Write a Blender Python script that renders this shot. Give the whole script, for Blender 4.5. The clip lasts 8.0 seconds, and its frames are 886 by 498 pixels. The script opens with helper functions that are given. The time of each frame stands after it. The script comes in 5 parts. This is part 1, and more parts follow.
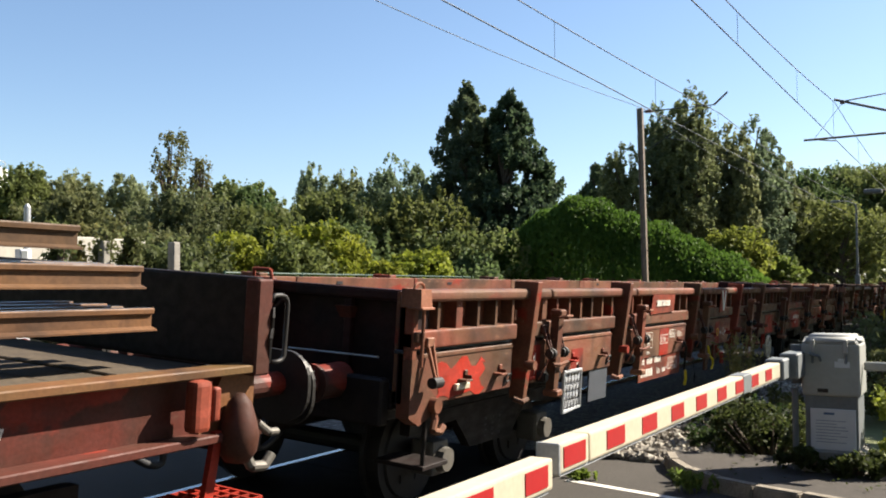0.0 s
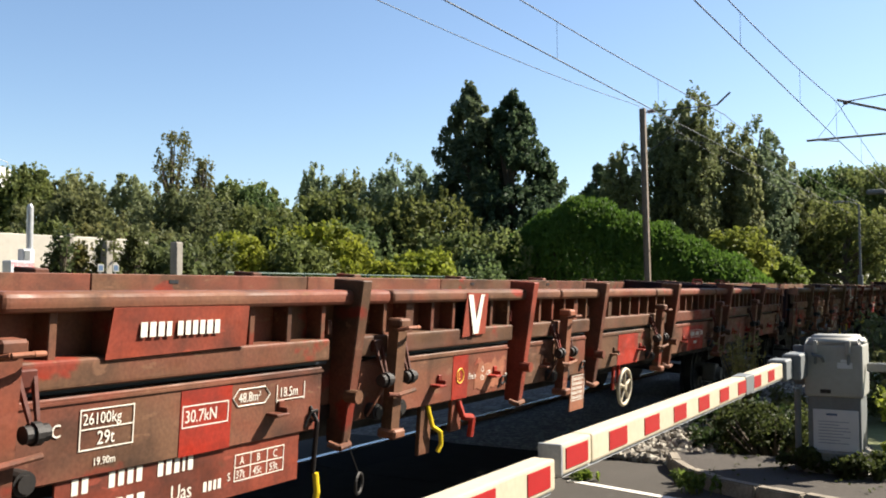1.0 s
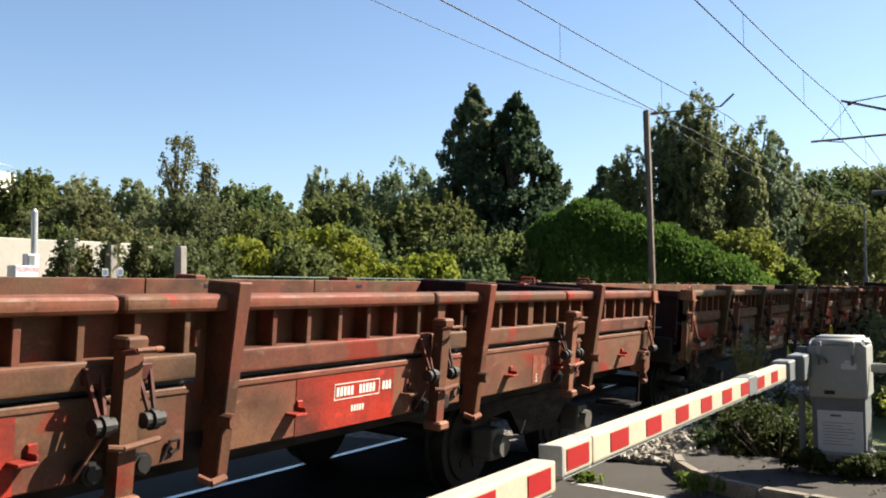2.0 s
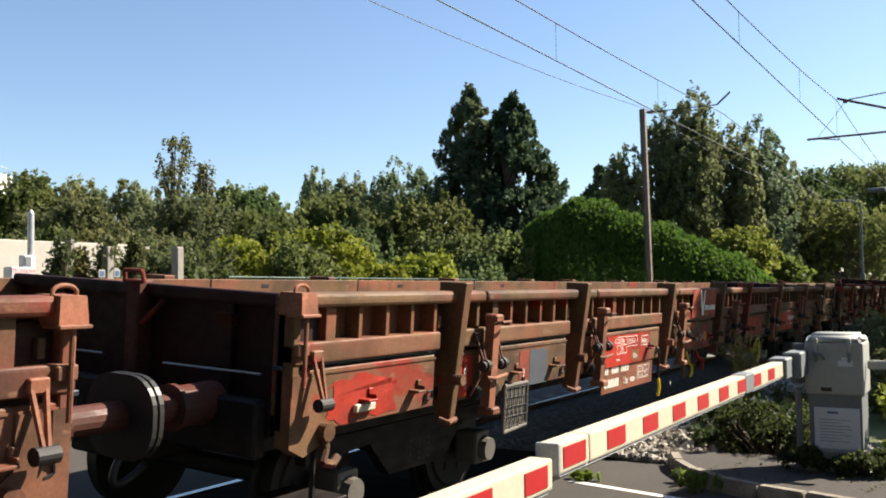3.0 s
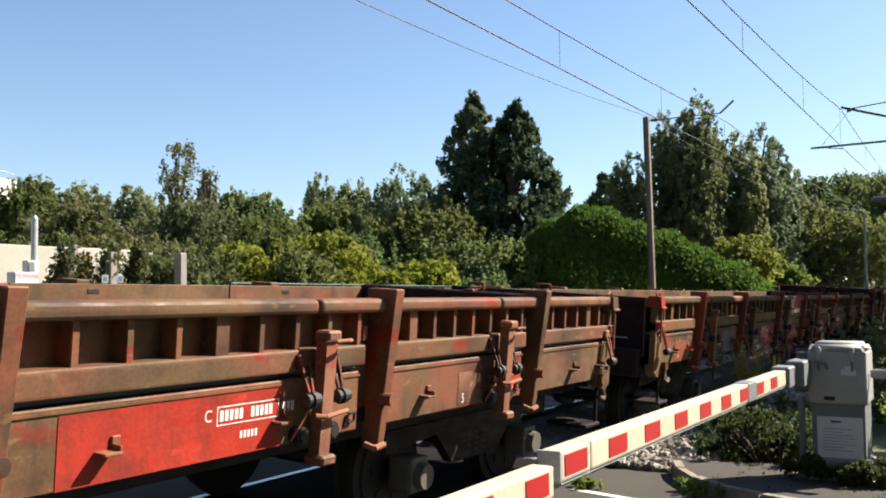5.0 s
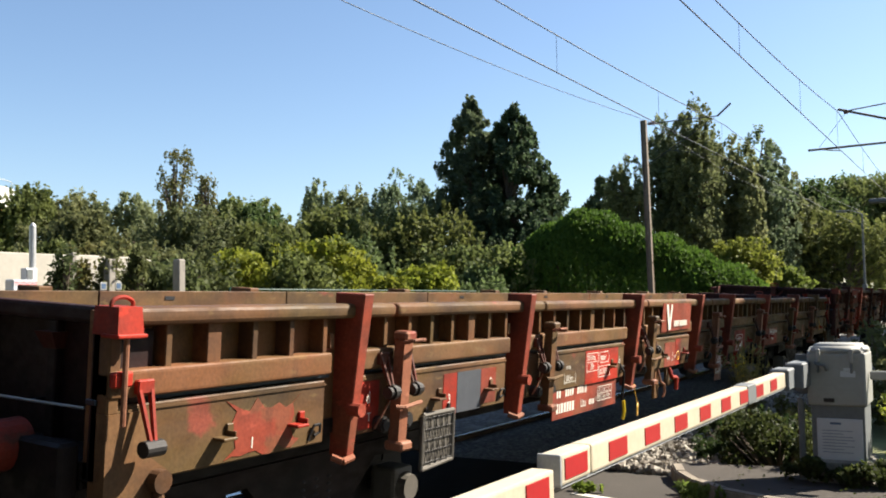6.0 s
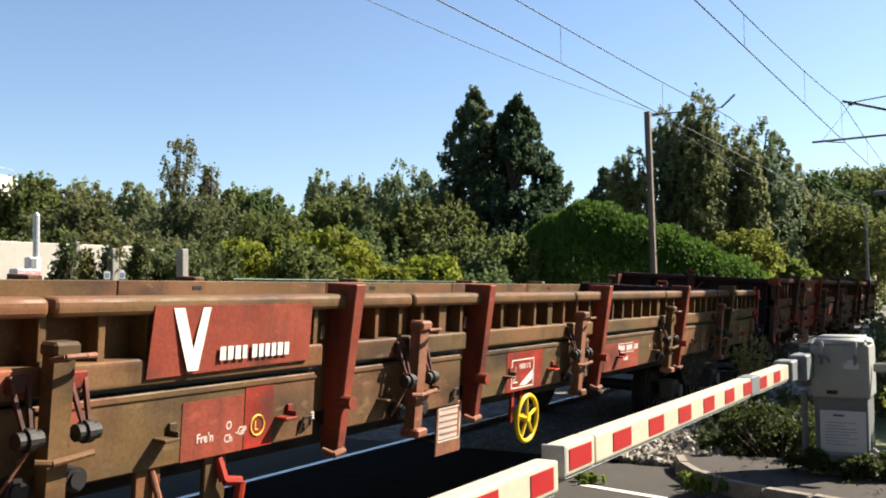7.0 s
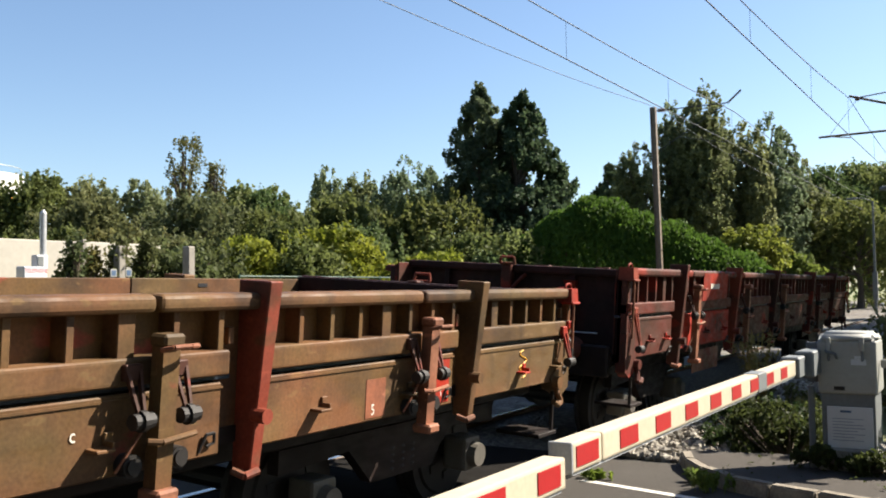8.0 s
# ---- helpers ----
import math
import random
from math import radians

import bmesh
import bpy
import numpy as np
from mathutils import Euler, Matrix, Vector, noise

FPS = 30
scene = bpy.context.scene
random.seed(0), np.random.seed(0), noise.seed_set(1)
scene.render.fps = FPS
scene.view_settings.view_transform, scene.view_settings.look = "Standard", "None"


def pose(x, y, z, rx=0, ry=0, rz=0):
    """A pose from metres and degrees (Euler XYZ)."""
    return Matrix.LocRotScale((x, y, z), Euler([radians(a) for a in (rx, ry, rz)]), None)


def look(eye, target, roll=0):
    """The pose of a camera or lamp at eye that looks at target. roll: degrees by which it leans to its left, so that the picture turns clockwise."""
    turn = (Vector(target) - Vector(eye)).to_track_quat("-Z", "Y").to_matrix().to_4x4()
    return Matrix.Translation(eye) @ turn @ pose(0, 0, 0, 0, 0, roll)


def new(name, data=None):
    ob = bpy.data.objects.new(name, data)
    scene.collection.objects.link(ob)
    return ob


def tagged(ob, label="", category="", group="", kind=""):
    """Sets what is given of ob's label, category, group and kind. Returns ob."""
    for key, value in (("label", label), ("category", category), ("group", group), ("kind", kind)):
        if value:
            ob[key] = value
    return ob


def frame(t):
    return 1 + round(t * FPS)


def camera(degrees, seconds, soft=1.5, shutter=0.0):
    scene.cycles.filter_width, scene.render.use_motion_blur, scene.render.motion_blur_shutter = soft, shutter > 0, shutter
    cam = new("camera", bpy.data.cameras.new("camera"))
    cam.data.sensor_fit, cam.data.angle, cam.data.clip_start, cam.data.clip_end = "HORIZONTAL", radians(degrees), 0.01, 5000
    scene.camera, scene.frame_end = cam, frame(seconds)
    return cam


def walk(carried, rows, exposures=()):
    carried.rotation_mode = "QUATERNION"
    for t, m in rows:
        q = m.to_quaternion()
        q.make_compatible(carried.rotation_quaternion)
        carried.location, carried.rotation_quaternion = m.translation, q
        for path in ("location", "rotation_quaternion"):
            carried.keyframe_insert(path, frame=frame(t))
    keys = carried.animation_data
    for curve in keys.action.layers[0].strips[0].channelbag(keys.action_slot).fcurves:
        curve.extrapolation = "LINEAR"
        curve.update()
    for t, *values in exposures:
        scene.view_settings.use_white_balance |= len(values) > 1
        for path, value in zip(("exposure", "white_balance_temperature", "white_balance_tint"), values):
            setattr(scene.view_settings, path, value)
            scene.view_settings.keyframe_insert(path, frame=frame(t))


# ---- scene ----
cam = camera(51.0, 8.0, 1.9)
EXPO = 1.75
EYE = (0.0, 0.0, 1.55)
# seconds, yaw, pitch, roll, then a few centimetres of sway to the right and up
TURNS = [(0.0, 30.304, 2.484, -0.281, -0.030, 0.013), (0.5, 30.291, 2.491, -0.354, -0.031, 0.014),
         (1.0, 30.452, 2.492, -0.224, -0.030, 0.015), (1.7, 30.64, 2.62, -0.40, -0.018, 0.012),
         (2.5, 30.821, 2.737, -0.557, -0.006, 0.009), (3.0, 30.572, 2.662, -0.778, -0.006, 0.006),
         (3.5, 30.830, 2.500, -0.700, 0.0, 0.0), (4.0, 30.918, 2.650, -0.594, 0.003, 0.002),
         (4.5, 30.808, 2.914, -0.354, -0.003, 0.005), (5.2, 30.73, 3.17, -0.64, -0.002, 0.004),
         (6.0, 30.664, 3.390, -0.925, -0.002, 0.003), (6.5, 30.590, 3.125, -0.749, -0.007, 0.004),
         (7.0, 30.836, 2.818, -0.703, -0.012, 0.003), (7.5, 31.029, 2.648, -0.844, -0.016, 0.005),
         (8.0, 31.187, 2.607, -0.843, -0.015, 0.006)]
walk(cam, [(t, pose(EYE[0] + 0.86 * dx, EYE[1] + 0.51 * dx, EYE[2] + dz, 90 + p, 0, y) @ pose(0, 0, 0, 0, 0, r))
           for t, y, p, r, dx, dz in TURNS], exposures=[(0.0, EXPO), (8.0, EXPO)])

# ---- sky and sun ----
SUN = Vector((0.50, 0.62, 0.69)).normalized()
world = bpy.data.worlds.new("sky")
scene.world = world
world.use_nodes = True
sky = world.node_tree.nodes.new("ShaderNodeTexSky")
sky.sky_type = "NISHITA"
sky.sun_disc = False
sky.sun_elevation, sky.sun_rotation = math.asin(SUN.z), math.atan2(SUN.x, SUN.y)
sky.air_density, sky.dust_density, sky.ozone_density = 1.0, 0.55, 3.0
world.node_tree.links.new(sky.outputs[0], world.node_tree.nodes["Background"].inputs[0])
world.node_tree.nodes["Background"].inputs[1].default_value = 0.054
sun = new("sun", bpy.data.lights.new("sun", "SUN"))
sun.data.energy, sun.data.angle, sun.data.color = 5.0, radians(0.5), (1.0, 0.91, 0.78)
sun.matrix_basis = look((0, 0, 0), -SUN)


# ---- materials ----
def nodes_of(name, rough=0.6, metal=0.0):
    m = bpy.data.materials.new(name)
    m.use_nodes = True
    nt = m.node_tree
    b = nt.nodes["Principled BSDF"]
    b.inputs["Roughness"].default_value, b.inputs["Metallic"].default_value = rough, metal
    return m, nt, b


def noise_node(nt, scale, detail=4.0, stretch=(1, 1, 1), seed=None):
    tc = nt.nodes.new("ShaderNodeTexCoord")
    mp = nt.nodes.new("ShaderNodeMapping")
    mp.inputs["Scale"].default_value = stretch
    nt.links.new(tc.outputs["Object"], mp.inputs["Vector"])
    if seed is not None:
        nt.links.new(seed, mp.inputs["Location"])
    n = nt.nodes.new("ShaderNodeTexNoise")
    n.inputs["Scale"].default_value, n.inputs["Detail"].default_value = scale, detail
    nt.links.new(mp.outputs[0], n.inputs["Vector"])
    return n.outputs["Fac"]


def ramp(nt, fac, stops):
    r = nt.nodes.new("ShaderNodeValToRGB")
    while len(r.color_ramp.elements) < len(stops):
        r.color_ramp.elements.new(0.5)
    for e, (p, c) in zip(r.color_ramp.elements, stops):
        e.position, e.color = p, (*c, 1) if len(c) == 3 else c
    nt.links.new(fac, r.inputs[0])
    return r.outputs[0]


def mixed(nt, fac, a, b, how="MIX"):
    m = nt.nodes.new("ShaderNodeMix")
    m.data_type, m.blend_type = "RGBA", how
    for sock, v in ((m.inputs[0], fac), (m.inputs[6], a), (m.inputs[7], b)):
        if isinstance(v, (int, float)):
            sock.default_value = v
        elif isinstance(v, tuple):
            sock.default_value = (*v, 1)
        else:
            nt.links.new(v, sock)
    return m.outputs[2]


def bump(nt, b, height, strength=0.3, distance=0.01):
    n = nt.nodes.new("ShaderNodeBump")
    n.inputs["Strength"].default_value, n.inputs["Distance"].default_value = strength, distance
    nt.links.new(height, n.inputs["Height"])
    nt.links.new(n.outputs[0], b.inputs["Normal"])


def plain(name, col, rough=0.6, metal=0.0, var=0.18, scale=9.0, bumps=0.15):
    m, nt, b = nodes_of(name, rough, metal)
    b.inputs["Specular IOR Level"].default_value = 0.3
    dark = tuple(c * (1 - var) for c in col)
    lite = tuple(min(1, c * (1 + var)) for c in col)
    n1, n2 = noise_node(nt, scale, 6), noise_node(nt, scale * 8, 3)
    c = mixed(nt, 0.35, ramp(nt, n1, [(0.3, dark), (0.7, lite)]), ramp(nt, n2, [(0.35, dark), (0.65, lite)]))
    nt.links.new(c, b.inputs["Base Color"])
    bump(nt, b, n2, bumps, 0.004)
    return m


def rusty(name, base, other, fresh, grime=(0.032, 0.020, 0.014), fresh_at=0.63, rough=0.58):
    """Weathered wagon paint: patches of another shade and of fresh red, run-down streaks, scratches and grain."""
    m, nt, b = nodes_of(name, rough)
    rnd = nt.nodes.new("ShaderNodeObjectInfo").outputs["Random"]
    sc = nt.nodes.new("ShaderNodeMath")
    sc.operation, sc.inputs[1].default_value = "MULTIPLY", 37.0
    nt.links.new(rnd, sc.inputs[0])
    big = noise_node(nt, 1.3, 5, (1, 1, 1.5), sc.outputs[0])
    fleck = noise_node(nt, 1.5, 8, (1, 1, 1.6), sc.outputs[0])
    dirt = noise_node(nt, 2.4, 9, (1, 0.7, 1.1), sc.outputs[0])
    streak = noise_node(nt, 7.0, 8, (1, 1, 0.22), sc.outputs[0])
    grain = noise_node(nt, 55.0, 6)
    scratch = noise_node(nt, 14.0, 10, (1, 0.45, 1.2))
    dust = noise_node(nt, 0.8, 7, (1, 1, 2.2), sc.outputs[0])
    pale = tuple(min(1, 1.5 * v + 0.25 * min(base)) for v in base)
    c = ramp(nt, big, [(0.40, base), (0.50, tuple((u + v) / 2 for u, v in zip(base, other))), (0.58, other)])
    c = mixed(nt, ramp(nt, fleck, [(fresh_at, (0, 0, 0)), (fresh_at + 0.03, (0.9, 0.9, 0.9))]), c, fresh)
    c = mixed(nt, ramp(nt, dust, [(0.50, (0, 0, 0)), (0.70, (0.5, 0.5, 0.5))]), c, pale)
    c = mixed(nt, ramp(nt, dirt, [(0.48, (0, 0, 0)), (0.70, (0.80, 0.80, 0.80))]), c, grime)
    c = mixed(nt, ramp(nt, streak, [(0.54, (0, 0, 0)), (0.76, (0.55, 0.55, 0.55))]), c, grime)
    c = mixed(nt, ramp(nt, scratch, [(0.64, (0, 0, 0)), (0.68, (0.6, 0.6, 0.6))]), c, pale)
    c = mixed(nt, 0.45, c, ramp(nt, grain, [(0.3, (0.5, 0.5, 0.5)), (0.7, (1.15, 1.15, 1.15))]), "MULTIPLY")
    tint = ramp(nt, rnd, [(0.0, (0.80, 0.84, 0.84)), (0.5, (0.98, 0.98, 0.98)), (1.0, (1.12, 1.02, 0.98))])
    c = mixed(nt, 1.0, c, tint, "MULTIPLY")
    nt.links.new(c, b.inputs["Base Color"])
    rr = ramp(nt, scratch, [(0.3, (0.45, 0.45, 0.45)), (0.7, (0.8, 0.8, 0.8))])
    nt.links.new(rr, b.inputs["Roughness"])
    b.inputs["Specular IOR Level"].default_value = 0.2
    bump(nt, b, mixed(nt, 0.5, scratch, grain), 0.4, 0.004)
    return m


def leafy(name, dark, lite, gloss=0.45):
    m, nt, b = nodes_of(name, 0.65)
    b.inputs["Specular IOR Level"].default_value = 0.18
    isl = nt.nodes.new("ShaderNodeNewGeometry").outputs["Random Per Island"]
    patch = noise_node(nt, 0.35, 3)
    c = mixed(nt, 0.45, ramp(nt, isl, [(0.0, dark), (1.0, lite)]), ramp(nt, patch, [(0.35, dark), (0.65, lite)]))
    own = nt.nodes.new("ShaderNodeObjectInfo").outputs["Random"]
    c = mixed(nt, 1.0, c, ramp(nt, own, [(0.0, (0.62, 0.76, 0.70)), (0.35, (1.15, 1.0, 0.8)), (0.6, (0.9, 1.0, 1.05)), (1.0, (1.35, 1.2, 1.0))]), "MULTIPLY")
    nt.links.new(c, b.inputs["Base Color"])
    tr = nt.nodes.new("ShaderNodeBsdfTranslucent")
    nt.links.new(c, tr.inputs["Color"])
    mx = nt.nodes.new("ShaderNodeMixShader")
    mx.inputs[0].default_value = 0.48
    nt.links.new(b.outputs[0], mx.inputs[1])
    nt.links.new(tr.outputs[0], mx.inputs[2])
    nt.links.new(mx.outputs[0], nt.nodes["Material Output"].inputs["Surface"])
    return m


RED = (0.22, 0.024, 0.012)
M = {
    "wagon_a": rusty("worn red-brown paint", (0.116, 0.057, 0.031), (0.160, 0.050, 0.030), RED, fresh_at=0.63),
    "wagon_b": rusty("worn orange-brown paint", (0.112, 0.064, 0.030), (0.172, 0.062, 0.034), RED, fresh_at=0.63),
    "wagon_c": rusty("worn olive-brown paint", (0.104, 0.062, 0.024), (0.140, 0.064, 0.028), (0.25, 0.055, 0.035), fresh_at=0.66),
    "wagon_d": rusty("dark maroon paint", (0.058, 0.022, 0.014), (0.09, 0.021, 0.014), RED, fresh_at=0.60),
    "red": rusty("fresh red paint", (0.30, 0.022, 0.010), (0.27, 0.024, 0.012), (0.18, 0.04, 0.018), fresh_at=0.7, rough=0.42),
    "red_worn": rusty("dull worn red paint", (0.20, 0.038, 0.021), (0.23, 0.048, 0.026), (0.15, 0.055, 0.028), rough=0.5),
    "latch": rusty("sun-bleached red steel", (0.215, 0.082, 0.045), (0.235, 0.105, 0.062), (0.21, 0.042, 0.026)),
    # Base colour lowered to black to carry the deep shade beneath the wagons.
    "under": rusty("underframe paint darkened for shade", (0.010, 0.007, 0.006), (0.015, 0.009, 0.008), (0.009, 0.007, 0.006), (0.006, 0.005, 0.004)),
    # Near-black maroon puts the shade of the wagon ends into the paint.
    "end_shade": rusty("maroon end paint darkened for shade", (0.020, 0.008, 0.007), (0.032, 0.009, 0.008), (0.040, 0.009, 0.008), (0.008, 0.005, 0.005)),
    "head": plain("greasy black buffer steel", (0.028, 0.026, 0.024), 0.45, 0.3),
    # Black of the crossing panels stands for the train's shade on the ground.
    "deck": plain("near-black crossing shade", (0.012, 0.011, 0.010), 0.9, 0.0, 0.3, 5),
    "steel": plain("greasy dark steel", (0.020, 0.018, 0.017), 0.55, 0.15),
    "bar": plain("blue-grey gap bar", (0.03, 0.038, 0.05), 0.4, 0.3),
    "grey": plain("grey patch paint", (0.055, 0.06, 0.07), 0.55),
    "cast": plain("dusty cast axlebox", (0.11, 0.10, 0.085), 0.55, 0.3),
    "yellow": plain("yellow paint", (0.62, 0.44, 0.015), 0.4, var=0.1),
    "white": plain("white marking paint", (0.60, 0.57, 0.50), 0.6, var=0.08),
    "orange": plain("yellow ring paint", (0.75, 0.42, 0.05), 0.5, var=0.1),
    "rubber": plain("black rubber hose", (0.02, 0.02, 0.022), 0.5),
    "galv": plain("galvanised wire frame", (0.42, 0.43, 0.44), 0.4, 0.5),
    "wood": plain("weathered deck wood", (0.06, 0.045, 0.03), 0.85, var=0.45, scale=5, bumps=0.5),
    "railrust": rusty("rusty rail web", (0.085, 0.045, 0.022), (0.12, 0.062, 0.028), (0.14, 0.065, 0.025)),
    "railhead": plain("polished rail head", (0.55, 0.54, 0.52), 0.22, 0.95, var=0.08),
    "boom_white": plain("cream-white boom", (0.42, 0.365, 0.27), 0.55, var=0.10, scale=4),
    "boom_red": plain("signal red band", (0.28, 0.009, 0.010), 0.5, var=0.1, scale=4),
    "boom_grey": plain("grey boom end", (0.28, 0.29, 0.30), 0.6),
    "cab": plain("light grey housing", (0.265, 0.265, 0.245), 0.5, var=0.1, scale=3),
    "cab_dark": plain("dull grey pedestal", (0.125, 0.135, 0.138), 0.6, var=0.16, scale=4),
    "plate": plain("enamel notice plate", (0.45, 0.46, 0.48), 0.35, var=0.05),
    "ink": plain("grey print", (0.22, 0.24, 0.28), 0.6),
    "blueink": plain("blue print", (0.05, 0.09, 0.16), 0.5),
    "redink": plain("red print", (0.6, 0.05, 0.05), 0.5),
    "concrete": plain("grey concrete", (0.20, 0.185, 0.16), 0.85, var=0.2, scale=5, bumps=0.4),
    "kerb": plain("worn kerb stone", (0.185, 0.16, 0.125), 0.9, var=0.40, scale=8, bumps=0.5),
    "wallpaint": plain("whitewashed wall", (0.34, 0.32, 0.275), 0.8, var=0.1, scale=1.2, bumps=0.3),
    "masts": plain("grey-brown mast steel", (0.17, 0.135, 0.105), 0.6, 0.3, var=0.25),
    "wire": plain("dark copper wire", (0.05, 0.055, 0.06), 0.5, 0.5),
    "ceramic": plain("brown insulator", (0.10, 0.05, 0.035), 0.3),
    "green_fence": plain("green fence paint", (0.012, 0.04, 0.025), 0.5),
    "silo": plain("white cladding", (0.52, 0.5, 0.48), 0.6, var=0.05, scale=0.3),
    "silo_band": plain("orange stripe", (0.75, 0.32, 0.06), 0.6),
    "bark": plain("bark", (0.09, 0.07, 0.05), 0.9, var=0.35, scale=12, bumps=0.6),
    "leaf_conifer": leafy("dark conifer needles", (0.036, 0.054, 0.036), (0.135, 0.165, 0.085), 0.5),
    "leaf_hedge": leafy("cypress sprays", (0.04, 0.085, 0.014), (0.11, 0.19, 0.034), 0.5),
    "leaf_poplar": leafy("poplar leaves", (0.058, 0.076, 0.036), (0.235, 0.268, 0.14), 0.35),
    "leaf_broad": leafy("broad leaves", (0.048, 0.07, 0.024), (0.16, 0.195, 0.07), 0.4),
    "leaf_vine": leafy("bright creeper leaves", (0.075, 0.11, 0.014), (0.225, 0.265, 0.04), 0.4),
    "leaf_golden": leafy("yellow-green leaves", (0.070, 0.095, 0.018), (0.200, 0.245, 0.055), 0.4),
    "leaf_dull": leafy("dull grey-green leaves", (0.056, 0.066, 0.026), (0.165, 0.165, 0.068), 0.4),
    "leaf_weed": leafy("dark weed leaves", (0.020, 0.032, 0.011), (0.070, 0.092, 0.032), 0.5),
    "straw": leafy("straw-coloured stalks", (0.117, 0.118, 0.048), (0.390, 0.329, 0.148), 0.6),
}


def asphalt(name, base):
    m, nt, b = nodes_of(name, 0.9)
    b.inputs["Specular IOR Level"].default_value = 0.15
    grit, stain, crack = noise_node(nt, 160, 3), noise_node(nt, 0.8, 6), noise_node(nt, 6, 8)
    c = mixed(nt, 0.5, ramp(nt, stain, [(0.3, tuple(v * 0.75 for v in base)), (0.7, tuple(v * 1.3 for v in base))]),
              ramp(nt, grit, [(0.35, tuple(v * 0.5 for v in base)), (0.68, tuple(v * 1.7 for v in base))]))
    c = mixed(nt, ramp(nt, crack, [(0.64, (0, 0, 0)), (0.7, (0.5, 0.5, 0.5))]), c, tuple(v * 1.6 for v in base))
    nt.links.new(c, b.inputs["Base Color"])
    bump(nt, b, grit, 0.6, 0.006)
    return m


def earth():
    m, nt, b = nodes_of("rough grass and earth", 0.9)
    a, c2, g = noise_node(nt, 0.25, 6), noise_node(nt, 4, 6), noise_node(nt, 60, 3)
    c = ramp(nt, a, [(0.35, (0.10, 0.13, 0.035)), (0.6, (0.16, 0.155, 0.06)), (0.8, (0.17, 0.14, 0.09))])
    c = mixed(nt, 0.5, c, ramp(nt, c2, [(0.3, (0.5, 0.5, 0.5)), (0.7, (1.1, 1.1, 1.1))]), "MULTIPLY")
    nt.links.new(c, b.inputs["Base Color"])
    bump(nt, b, g, 0.8, 0.02)
    return m


def stony():
    m, nt, b = nodes_of("limestone ballast", 0.85)
    tc = nt.nodes.new("ShaderNodeTexCoord")
    v = nt.nodes.new("ShaderNodeTexVoronoi")
    v.inputs["Scale"].default_value = 20
    nt.links.new(tc.outputs["Object"], v.inputs["Vector"])
    hue = nt.nodes.new("ShaderNodeSeparateColor")
    nt.links.new(v.outputs["Color"], hue.inputs[0])
    c = ramp(nt, hue.outputs[0], [(0.0, (0.07, 0.06, 0.05)), (0.5, (0.15, 0.132, 0.11)), (1.0, (0.25, 0.23, 0.195))])
    c = mixed(nt, ramp(nt, v.outputs["Distance"], [(0.25, (0, 0, 0)), (0.7, (0.8, 0.8, 0.8))]), c, (0.06, 0.05, 0.04))
    nt.links.new(c, b.inputs["Base Color"])
    inv = nt.nodes.new("ShaderNodeMath")
    inv.operation, inv.inputs[0].default_value = "SUBTRACT", 1.0
    nt.links.new(v.outputs["Distance"], inv.inputs[1])
    bump(nt, b, inv.outputs[0], 0.9, 0.04)
    return m


def pebble():
    m, nt, b = nodes_of("loose ballast stone", 0.85)
    isl = nt.nodes.new("ShaderNodeNewGeometry").outputs["Random Per Island"]
    g = noise_node(nt, 50, 4)
    c = ramp(nt, isl, [(0.0, (0.10, 0.08, 0.06)), (0.5, (0.22, 0.195, 0.155)), (1.0, (0.38, 0.35, 0.29))])
    c = mixed(nt, 0.6, c, ramp(nt, g, [(0.3, (0.6, 0.6, 0.6)), (0.7, (1.1, 1.1, 1.1))]), "MULTIPLY")
    nt.links.new(c, b.inputs["Base Color"])
    bump(nt, b, g, 0.4, 0.004)
    return m


M["asphalt"], M["path"] = asphalt("road asphalt", (0.050, 0.045, 0.039)), asphalt("patched footway asphalt", (0.052, 0.046, 0.040))
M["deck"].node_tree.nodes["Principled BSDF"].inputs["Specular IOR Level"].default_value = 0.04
M["earth"], M["ballast"], M["pebble"] = earth(), stony(), pebble()


# ---- mesh helpers ----
def part(name, bm, material, parent=None, label="", smooth=False):
    me = bpy.data.meshes.new(name)
    if smooth:
        for f in bm.faces:
            f.smooth = True
    bm.to_mesh(me)
    bm.free()
    me.materials.append(M[material])
    ob = new(name, me)
    ob.parent = parent
    return tagged(ob, label)


def raw(name, verts, faces, material, parent=None, label=""):
    me = bpy.data.meshes.new(name)
    me.from_pydata(verts, [], faces)
    me.materials.append(M[material])
    ob = new(name, me)
    ob.parent = parent
    return tagged(ob, label)


def thing(name, label, category, group="", at=None):
    ob = tagged(new(name), label, category, group)
    if at is not None:
        ob.matrix_basis = at
    return ob


def slab(bm, x0, x1, y0, y1, z0, z1, edge=0.0, seg=1):
    """A box with chamfered edges, added to bm."""
    r = bmesh.ops.create_cube(bm, size=1, matrix=Matrix.LocRotScale(((x0 + x1) / 2, (y0 + y1) / 2, (z0 + z1) / 2), None, (x1 - x0, y1 - y0, z1 - z0)))
    if edge:
        es = list({e for v in r["verts"] for e in v.link_edges})
        bmesh.ops.bevel(bm, geom=es, offset=edge, segments=seg, profile=0.6, affect="EDGES")
    return bm


def block(x0, x1, y0, y1, z0, z1, edge=0.0, seg=1):
    return slab(bmesh.new(), x0, x1, y0, y1, z0, z1, edge, seg)


